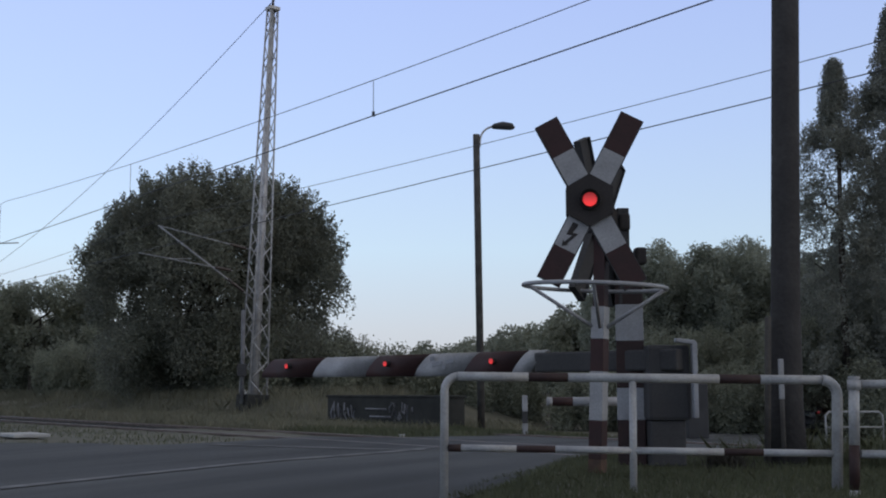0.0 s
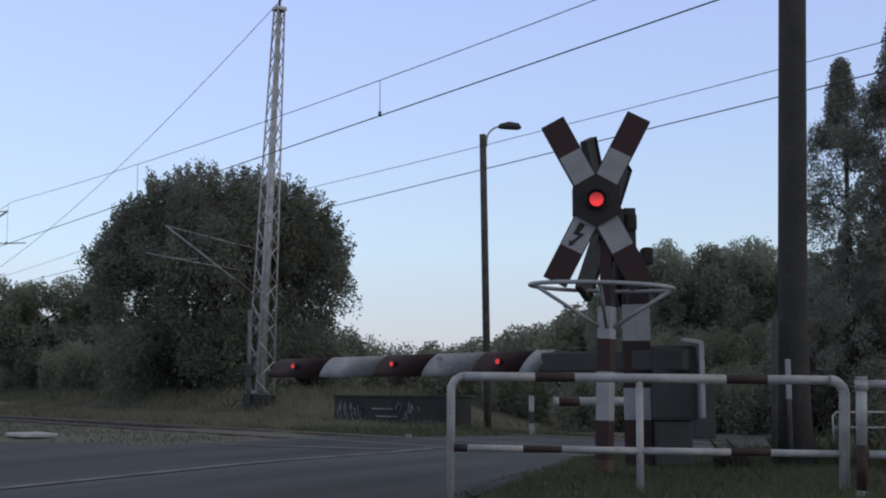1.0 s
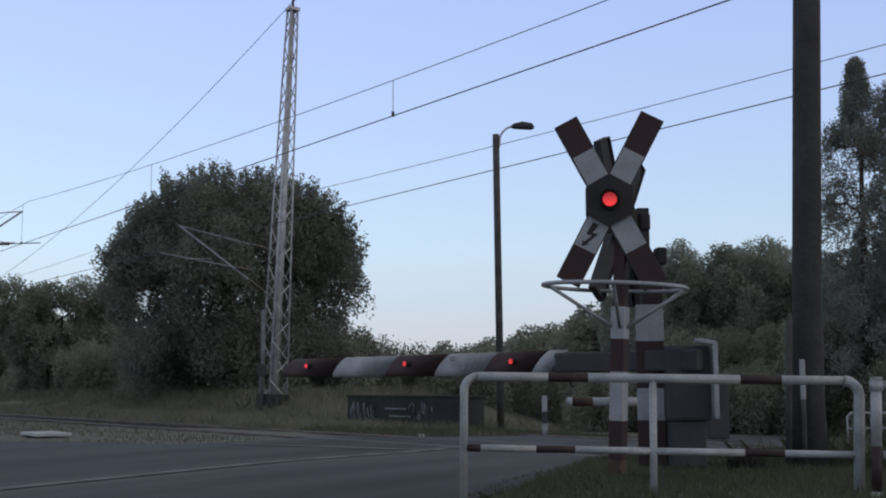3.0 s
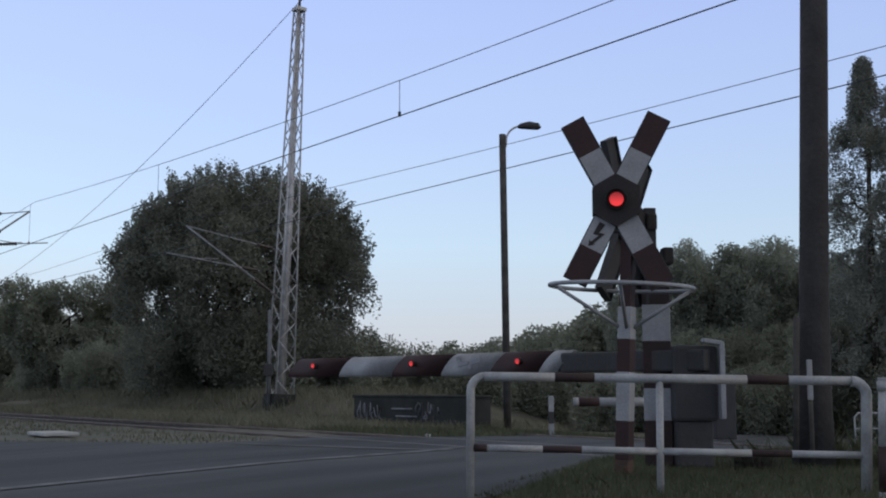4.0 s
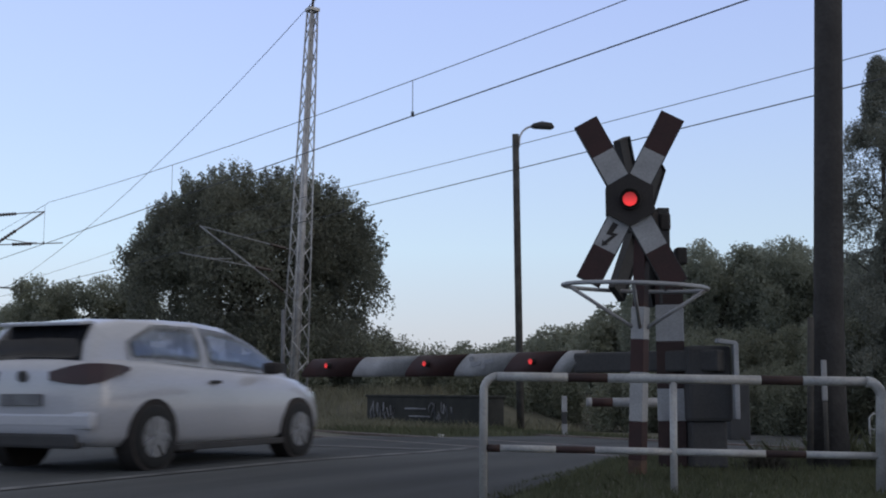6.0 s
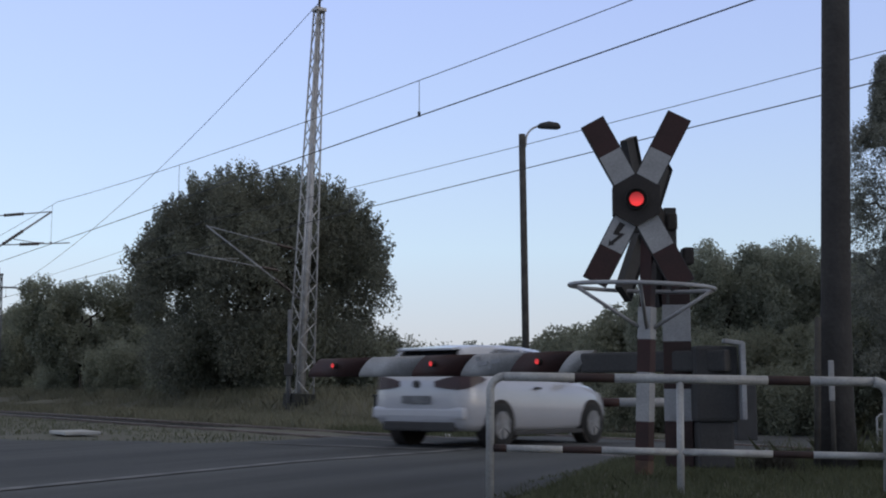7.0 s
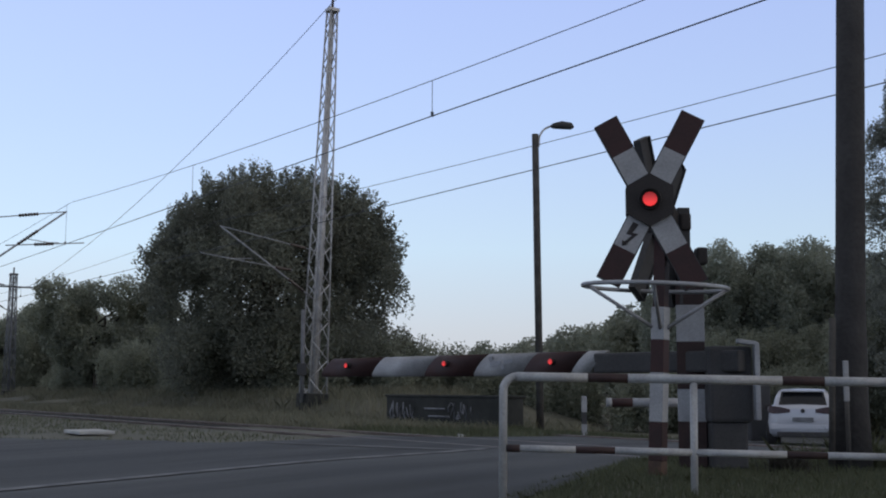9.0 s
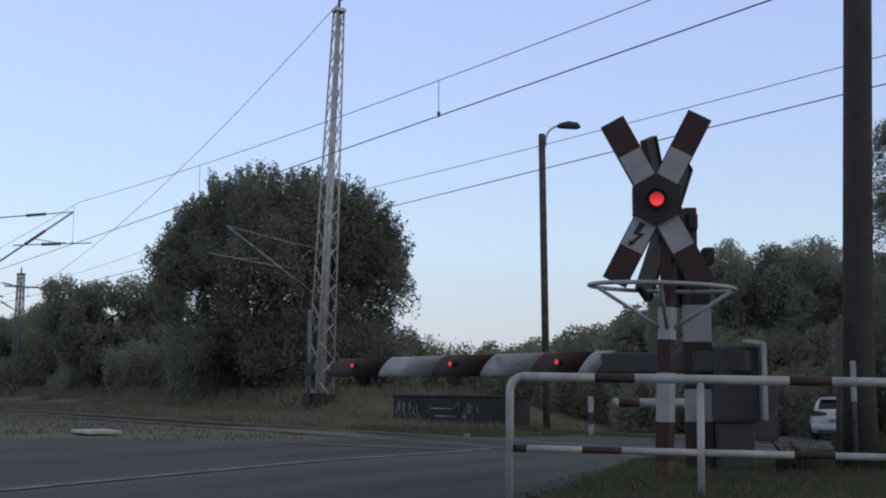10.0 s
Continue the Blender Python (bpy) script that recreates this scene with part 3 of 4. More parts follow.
railing()
rl2 = empty("railing", Matrix(), "second white tubular railing with a banded corner post", "railing", "railings")
for z0, z1, mt in ((0.02, 0.13, M_TUBE), (0.13, 0.40, M_TUBERED), (0.40, 0.80, M_TUBE)):
    part("post_band", T([(2.67 + 0.0375 * z0, 7.0, z0), (2.67 + 0.0375 * z1, 7.0, z1)], 0.032, 14), mt, rl2)
part("post_cap", disc(bmesh.new(), pose(2.70, 7.0, 0.805), 0.035, 0.015, 16), M_TUBE, rl2)
part("clamp", T([(2.70, 7.0, 0.73), (2.70, 7.0, 0.79)], 0.041, 14), M_TUBE, rl2)
part("top_rail", T([(2.72, 7.0, 0.765), (5.2, 6.9, 0.755)], 0.026, 12), M_TUBE, rl2)
part("lower_rail", T([(2.72, 7.0, 0.345), (5.2, 6.9, 0.30)], 0.025, 12), M_TUBE, rl2)
part("end_post", T([(5.2, 6.9, 0.0), (5.2, 6.9, 0.78)], 0.037, 12), M_TUBE, rl2)

# ---- wooden pole and small posts ----
pole = empty("utility_pole", pose(3.23, 10, 0.1, 0, 2.2, 0), "thick dark creosoted wooden pole", "utility pole")
part("shaft", T([(0, 0, -0.1), (0, 0, 0.5), (0, 0, 1.4), (0, 0, 8.5)], [0.19, 0.15, 0.125, 0.11], 20), M_WOOD, pole)
part("stub", T([(-0.20, -0.14, -0.1), (-0.185, -0.1, 1.25)], 0.028, 8), M_PALEWOOD, pole, "short splint post against the pole")
mk = empty("marker_post", pose(3.14, 9.75, 0.1), "thin worn marker post with a white head", "marker post")
part("stake", T([(0, 0, 0), (0.0, 0, 0.55)], 0.02, 8), M_PALEWOOD, mk)
part("white_head", B(0.045, 0.03, 0.34, pose(0, 0, 0.72), 0.01), M_WHITE, mk)
gp = empty("guide_post", pose(2.66, 27, float(land(2.66, 27))), "small white post with dark bands", "guide post")
gz = (0, 0.28, 0.55, 0.92)
for k, mt in enumerate((M_WHITE, M_DARK, M_WHITE)):
    part("post_band", B(0.12, 0.12, gz[k + 1] - gz[k], pose(0, 0, (gz[k] + gz[k + 1]) / 2), 0.01), mt, gp)
fb = empty("barrier", pose(0, 0, 0), "far lowered barrier seen through the railing", "level crossing barrier", "barriers")
for x0, x1, mt in ((4.0, 4.15, M_WHITE), (4.15, 4.75, M_RED), (4.75, 6.3, M_WHITE), (6.3, 7.1, M_RED), (7.1, 8.2, M_WHITE)):
    part("boom_stripe", T([(x0, 34, 0.38), (x1, 34, 0.38)], 0.13, 12), mt, fb)
part("cabinet", B(0.6, 0.5, 1.6, pose(8.4, 34, 0.1), 0.04), M_DARK, fb)

# ---- low wall with scribbles ----
wall = empty("low_wall", pose(-0.3, 30.75, -0.33, 0, 0, math.degrees(math.atan2(D[1], D[0]))), "low dark concrete wall with pale spray scribbles", "wall", "", "structure")
part("wall_block", B(5.7, 0.5, 0.9, pose(-0.35, 0, 0.43), 0.03), M_DCONC, wall)
part("coping", B(5.8, 0.56, 0.06, pose(-0.35, 0, 0.90), 0.02), M_DCONC, wall)
rs = random.Random(4)
for cx, w, h in ((-2.35, 1.15, 0.6), (0.45, 0.9, 0.5)):
    for k in range(9):
        x = cx - w / 2 + w * k / 8
        pts = [(x + rs.uniform(-0.08, 0.08), -0.256, 0.5 + rs.uniform(-h / 2, h / 2)) for q in range(4)]
        part("spray_stroke", T(pts, 0.022, 5), M_SPRAY, wall)
for z, x0, x1 in ((0.56, -1.2, -0.2), (0.36, -1.0, 0.0)):
    part("spray_stroke", T([(x0, -0.256, z), (x1, -0.256, z)], 0.03, 5), M_SPRAY, wall)

litter = part("crumpled_litter", B(0.16, 0.10, 0.06, pose(-0.15, 22.0, -0.12, 4, 6, 25), 0.03), M_PLATE)
tagged(litter, "small pale crumpled litter between the tracks", "litter")

# ---- white fence beyond the crossing ----
for k in range(4):
    x = 11.5 + 1.75 * k
    fz = float(land(x, 32))
    fn = empty("bar_fence", pose(x, 32, fz), "low white tubular bar in the grass", "fence", "white bars")
    hh = 0.09 - fz
    part("hoop", T([(0, 0, -0.05), (0, 0, hh - 0.1), (0.1, 0, hh), (1.5, 0, hh), (1.6, 0, hh - 0.1), (1.6, 0, -0.05)], 0.028, 8), M_TUBE, fn)
    part("lower_bar", T([(0, 0, hh - 0.42), (1.6, 0, hh - 0.42)], 0.02, 8), M_TUBE, fn)


# ---- trees ----
def leaf_cloud(rng, blobs, count, size, squash=0.5, tall=1.0, gaps=None):
    """Corners and faces of many small leaves spread through and on a set of round clumps (x, y, z, r)."""
    bl = np.array(blobs)
    wgt = bl[:, 3] ** 2.2
    pick = rng.choice(len(bl), count, p=wgt / wgt.sum())
    v = rng.normal(size=(count, 3))
    v /= np.linalg.norm(v, axis=1)[:, None]
    rad = bl[pick, 3] * (1 - 0.55 * rng.random(count) ** 1.6) * (1 + 0.12 * rng.normal(size=count))
    c = bl[pick, :3] + v * rad[:, None] * np.array((1, 1, tall))
    if gaps:                     # a height range in which the foliage hangs in loose clumps
        z0, z1, cell, share = gaps
        h = np.abs(np.sin(np.floor(c / cell) @ np.array((12.99, 78.23, 37.72))) * 43758.5) % 1
        soft = np.minimum(np.clip((c[:, 2] - z0) / 0.8, 0, 1), np.clip((z1 - c[:, 2]) / 0.8, 0, 1))
        c = c[(h > share * soft) | (rng.random(count) < 0.06)]
        count = len(c)
    a = rng.normal(size=(count, 3))
    a /= np.linalg.norm(a, axis=1)[:, None]
    b = np.cross(a, rng.normal(size=(count, 3)))
    b /= np.linalg.norm(b, axis=1)[:, None]
    s = size * (0.6 + 0.8 * rng.random(count))
    a, b = a * s[:, None], b * (s * squash)[:, None]
    verts = np.stack((c - a, c - b + a * 0.15, c + a, c + b + a * 0.15), 1).reshape(-1, 3)
    return verts, np.arange(count * 4).reshape(count, 4)


def crown_blobs(rng, cx, cz, rx, rz, n, r0, r1, flat=1.0):
    """Clump places on and in an uneven egg."""
    out = []
    for k in range(n):
        v = rng.normal(size=3)
        v /= np.linalg.norm(v)
        q = (0.35 + 0.65 * rng.random() ** 0.4) * (0.9 + 0.2 * rng.random())
        out.append((cx + v[0] * rx * q, v[1] * rx * q * flat, cz + v[2] * rz * q, r0 + (r1 - r0) * rng.random()))
    return out


def tree(name, m, seed, blobs, count, leaf, material, trunk_h, trunk_r, label, group="", stems=1, tall=1.0, gaps=None):
    rng = np.random.default_rng(seed)
    tr = empty(name, m, label, "tree", group)
    bm = bmesh.new()
    for s in range(stems):
        ox = 0 if stems == 1 else rng.uniform(-1.6, 1.6)
        tube(bm, [(ox, 0, -0.3), (ox * 1.1 + 0.05, 0, trunk_h * 0.5), (ox * 1.3, 0.1, trunk_h)], [trunk_r, trunk_r * 0.75, trunk_r * 0.35], 9)
        for k in range(7):
            t = blobs[rng.integers(len(blobs))]
            z0 = trunk_h * (0.3 + 0.6 * rng.random())
            p = Vector((ox * 1.2, 0, z0))
            q = Vector(t[:3])
            if q.z > z0:
                tube(bm, [p, p.lerp(q, 0.5) + Vector((0, 0, 0.3)), q], [trunk_r * 0.4, trunk_r * 0.22, 0.02], 6)
    part("trunk", bm, M_BARK, tr)
    v, f = leaf_cloud(rng, blobs, count, leaf, 0.5, tall, gaps)
    mesh_np("crown", v, f, material, tr)
    return tr


r0 = np.random.default_rng(11)
# the large round tree behind the tall mast: several stems, full to the ground
bl = crown_blobs(r0, -0.2, 5.0, 5.0, 4.1, 360, 0.5, 0.95) + crown_blobs(r0, 0.2, 2.0, 5.2, 1.8, 130, 0.5, 0.95)
for k in range(150):             # upright tufts along the outline
    an = math.pi * (0.01 + 0.98 * k / 149)
    ca, sa = math.cos(an), math.sin(an)
    bl.append((5.15 * math.copysign(abs(ca) ** 0.8, ca) - 0.35 * sa + r0.uniform(-.3, .3), r0.uniform(-2.4, 2.4), 3.6 + 5.35 * sa ** 0.85 + r0.uniform(-.5, .3), r0.uniform(0.25, 0.6)))
for k in range(34):              # pointed sprays that stand out of the crown
    an = math.pi * (0.10 + 0.84 * (k + r0.uniform(-.3, .3)) / 33)
    ca, sa = math.cos(an), math.sin(an)
    x, z, y = 5.25 * math.copysign(abs(ca) ** 0.8, ca) - 0.35 * sa, 3.9 + 5.4 * sa ** 0.85, r0.uniform(-1.5, 1.5)
    for q in range(5):
        bl.append((x + ca * 0.16 * q + r0.uniform(-.08, .08), y, z + 0.2 * q, 0.36 - 0.06 * q))
bl += [(-4.3 + r0.uniform(-.7, .7), r0.uniform(-1.5, 1.5), 6.6 + r0.uniform(-1.2, .9), r0.uniform(0.4, 0.7)) for k in range(26)]
bl += [(5.2 + 0.16 * k, r0.uniform(-.4, .4), 2.6 - 0.22 * k + r0.uniform(-.15, .15), 0.5 - 0.03 * k) for k in range(7)]
tree("broad_tree", pose(-8.22, 50, 0.42), 21, bl, 340000, 0.068, M_LEAF, 6.5, 0.24, "large round dark green leafy tree behind the tracks", stems=4, tall=1.3, gaps=(2.6, 5.2, 0.5, 0.5))
# lower trees by its sides
def bush_blobs(rng, w, h, n, ra=0.5, rb=1.1):
    return [(rng.uniform(-w, w), rng.uniform(-1.5, 1.5), h * (0.1 + 0.75 * rng.random() ** 0.8), rng.uniform(ra, rb)) for k in range(n)]


lb1 = bush_blobs(r0, 3.4, 6.2, 80, 0.35, 0.8)
t_small = tree("round_tree", pose(-21.2, 67, 0.5) @ Matrix.Scale(1.12, 4), 22, lb1, 80000, 0.08, M_LEAF3, 4.0, 0.16, "lower dark leafy tree at the field edge", "edge trees", 2, 1.3, (1.6, 4.2, 0.5, 0.18))
copy_thing(t_small, pose(-30.0, 84, 0.0, 0, 0, 60))
copy_thing(t_small, pose(-36.5, 86, -0.4, 0, 0, 150))
copy_thing(t_small, pose(-43.0, 88, 0.0, 0, 0, 200))
# poplar-like tall trees beyond the wooden pole
def tall_blobs(rng, h, w):
    out = []
    for k in range(240):
        u = rng.random() ** 0.85
        rr = w * min(1.0, 1.7 * (1 - u) + 0.03) * (0.75 + 0.25 * math.sin(9 * u + 1)) * rng.random() ** 0.5
        an = rng.random() * math.tau
        out.append((rr * math.cos(an), rr * math.sin(an), 2.5 + (h - 2.9) * u, 0.28 + 0.45 * (1 - u) * rng.random() + 0.1))
    return out


t_tall = tree("tall_tree", pose(19.6, 45, -1.1), 23, tall_blobs(r0, 17.3, 3.4), 120000, 0.058, M_LEAF2, 14.5, 0.2, "tall airy grey-green tree with sky between its leaves", "tall trees", 1, 1.5, (3.5, 13.5, 0.38, 0.5))
copy_thing(t_tall, pose(24.0, 46, -1.1, 0, 0, 130))
copy_thing(t_tall, pose(16.9, 44.5, -1.1, 0, 0, 250) @ Matrix.Scale(0.86, 4))
copy_thing(t_tall, pose(21.6, 50, -1.3, 0, 0, 80) @ Matrix.Scale(0.8, 4))
# willows and thicket along the far edge, seen between lamp and pole
wb = bush_blobs(r0, 3.6, 9.8, 170, 0.35, 0.8)
t_will = tree("willow_tree", pose(13.4, 57, -1.1), 24, wb, 95000, 0.078, M_WILLOW, 5.0, 0.2, "silvery grey-green willow in the thicket beyond the road", "thicket", 3, 1.4)
for x, y, z, rz in ((17.3, 58, -0.9, 40), (14.9, 61, -0.9, 130), (11.6, 66, -2.2, 75), (15.6, 70, -1.4, 190), (20.5, 56, -1.6, 100), (25.5, 55, -1.2, 220), (30, 58, -1.1, 300), (20, 72, -1.4, 250)):
    copy_thing(t_will, pose(x, y, z, 0, 0, rz))
tb = bush_blobs(r0, 3.0, 4.3, 60, 0.3, 0.8)
t_far = tree("far_bush", pose(3.9, 88, -0.4), 25, tb, 30000, 0.085, M_LEAF3, 2.5, 0.1, "far low bush on the horizon", "far bushes", 2)
for x, y, sc, rz in ((7.2, 92, 1.5, 50), (-1.5, 90, 0.9, 120), (-5, 84, 1.0, 10), (-10, 80, 1.1, 200), (11, 90, 1.7, 90), (9.9, 76, 1.5, 140), (3.1, 80, 1.3, 45), (12.4, 70, 1.75, 20), (6.6, 84, 1.15, 260), (13.6, 64, 1.5, 300), (8.6, 86, 1.5, 10)):
    copy_thing(t_far, pose(x, y, -1.3, 0, 0, rz) @ Matrix.Scale(sc, 4))
# undergrowth: dark bushes right behind the tracks
ub = bush_blobs(r0, 2.4, 2.2, 48, 0.3, 0.75)
t_und = tree("bush", pose(-16.6, 60, 0.55), 26, ub, 30000, 0.068, M_LEAF3, 1.2, 0.05, "dense dark bush in the undergrowth", "undergrowth", 2, 1.5)
for x, y, z, rz in ((-22.5, 70, 0.2, 30), (-27, 80, 0.2, 80), (-3.6, 48.5, 0.3, 140), (0.5, 50, -0.2, 200), (3.8, 52, -0.6, 20), (8.0, 50, -0.7, 75), (-32.5, 82, 0.2, 10), (-38, 84, 0.2, 70),
                    (-12.4, 55, 0.55, 220), (-6.8, 48, 0.5, 300), (13.8, 48.5, -0.9, 60), (18.2, 42.5, -1.0, 160), (21.5, 41, -1.0, 10), (25, 42, -1.0, 100), (29, 43, -1, 33)):
    copy_thing(t_und, pose(x, y, z, 0, 0, rz))
t_hedge = tree("hedge_bush", pose(17.4, 45.8, -1.2), 27, bush_blobs(r0, 3.4, 5.0, 110, 0.35, 0.8), 70000, 0.07, M_LEAF3, 2.6, 0.08, "tall dark bush at the edge of the thicket", "hedge bushes", 3, 1.4)
for x, y, sc, rz in ((21.6, 43.4, 1.0, 120), (26.2, 43.6, 1.1, 250), (10.2, 51.5, 0.72, 70), (13.4, 52.5, 0.9, 190), (16.8, 52.5, 1.0, 310)):
    copy_thing(t_hedge, pose(x, y, -1.2, 0, 0, rz) @ Matrix.Scale(sc, 4))


def wood_edge():
    """A far belt of woodland that closes the view."""
    rng = np.random.default_rng(5)
    bl = []
    for k in range(420):
        u = rng.random()
        x = -130 + 260 * u
        h = 3.0 + (1.5 if x < -14 else 0) + (3.2 if x > 16 else 0)
        bl.append((x, 120 + rng.uniform(-6, 6) - 0.2 * abs(x), -1.5 + h * rng.random() ** 0.8, rng.uniform(1.2, 2.2)))
    v, f = leaf_cloud(rng, bl, 60000, 0.45)
    return tagged(mesh_np("woodland", v, f, M_LEAF3), "far dark woodland edge closing the view", "woodland", kind="stuff")


wood_edge()


# ---- grass ----
def grass(name, pts, hmin, hmax, width, material, seed, label):
    rng = np.random.default_rng(seed)
    n = len(pts)
    z = land(pts[:, 0], pts[:, 1]) - 0.03
    base = np.stack((pts[:, 0], pts[:, 1], z), -1)
    an = rng.random(n) * math.tau
    sd = np.stack((np.cos(an), np.sin(an), np.zeros(n)), -1) * width
    h = hmin + (hmax - hmin) * rng.random(n) ** 1.5
    bend = np.stack((rng.normal(size=n) * 0.35, rng.normal(size=n) * 0.35, np.ones(n)), -1) * h[:, None]
    mid = base + bend * np.array((0.3, 0.3, 0.55))
    v = np.stack((base - sd, base + sd, mid + sd * 0.7, base + bend, mid - sd * 0.7), 1).reshape(-1, 3)
    f = np.arange(n * 5).reshape(n, 5)
    return tagged(mesh_np(name, v, f, material), label, "grass", kind="stuff")


rg = np.random.default_rng(3)
p = np.stack((rg.uniform(-0.5, 7, 60000), rg.uniform(5.2, 12, 60000)), -1)
w_, m_ = side(p[:, 0], p[:, 1]), p @ N
p = p[(w_ > 3.98 - 0.22 * np.clip(p[:, 1] - 7, -3, 4)) & (m_ < 8.8)]
grass("verge_grass", p, 0.03, 0.10, 0.004, M_GRASS, 8, "short dark green grass on the verge")
p = np.stack((rg.uniform(3.2, 10, 30000), rg.uniform(8.6, 13, 30000)), -1)
m_ = p @ N
p = p[(m_ > 8.6) & (m_ < 10.0) & (side(p[:, 0], p[:, 1]) > 4.4)]
grass("track_weeds", p, 0.12, 0.42, 0.006, M_GRASS, 14, "rank dark weeds between verge and rails")
g_ = np.stack((rg.uniform(16.9, 17.32, 5000), rg.uniform(-28.6, -21.4, 5000)), -1)
p = g_[:, :1] * N + g_[:, 1:] * D
p = p[side(p[:, 0], p[:, 1]) < -2.4]
grass("wall_weeds", p, 0.06, 0.26, 0.010, M_GRASS, 15, "dark green weeds at the foot of the low wall")
p = np.stack((rg.uniform(-6, 8, 60000), rg.uniform(18, 36, 60000)), -1)
w_, m_ = side(p[:, 0], p[:, 1]), p @ N
p = p[(w_ > -6.5) & (w_ < -2.05) & (m_ > 12.2) & (m_ < 24) & ((p - C0) @ E > 8.1)]
grass("crossing_grass", p, 0.04, 0.2, 0.008, M_GRASS, 17, "low dark grass between the rails beside the crossing")
p = np.stack((2.5 + rg.normal(size=900) * 0.07, 9.25 + rg.normal(size=900) * 0.06), -1)
grass("weed_clump", p, 0.05, 0.19, 0.007, M_WITHER, 16, "withered clump of weeds on the verge")
p = np.stack((rg.uniform(-44, 4, 190000), rg.uniform(22, 84, 190000)), -1)
w_, m_ = side(p[:, 0], p[:, 1]), p @ N
p = p[(m_ > 17.4) & (m_ < 27) & (w_ < -4.5)]
q_ = np.stack((rg.uniform(12.3, 17.6, 60000), rg.uniform(-90, -22, 60000)), -1)
low = q_[:, :1] * N + q_[:, 1:] * D
low = low[side(low[:, 0], low[:, 1]) < -4.5]
grass("low_dry_grass", low, 0.08, 0.34, 0.012, M_DRY, 18, "low straw-coloured grass over the disused far track")
grass("dry_grass", p, 0.15, 0.55, 0.012, M_DRY, 9, "tall dry straw-coloured grass behind the tracks")
p = np.stack((rg.uniform(-26, 0, 90000), rg.uniform(12, 44, 90000)), -1)
w_, m_ = side(p[:, 0], p[:, 1]), p @ N
p = p[(p[:, 1] > 18.1 - 0.2 * (p[:, 0] + 6.5)) & (m_ < 9.6) & (w_ < -4.2) & (np.hypot(p[:, 0] + 6.75, p[:, 1] - 20.0) > 1.3)]
p = p[::2]
grass("track_grass", p, 0.02, 0.10, 0.007, M_GRASS, 10, "low sparse trodden grass before the rails")
p = np.stack((rg.uniform(0, 30, 60000), rg.uniform(14, 50, 60000)), -1)
w_, m_ = side(p[:, 0], p[:, 1]), p @ N
p = p[(m_ > 16.8) & (w_ > 4.3)]
grass("meadow_grass", p, 0.08, 0.3, 0.01, M_GRASS, 12, "dark green meadow grass beyond the crossing")


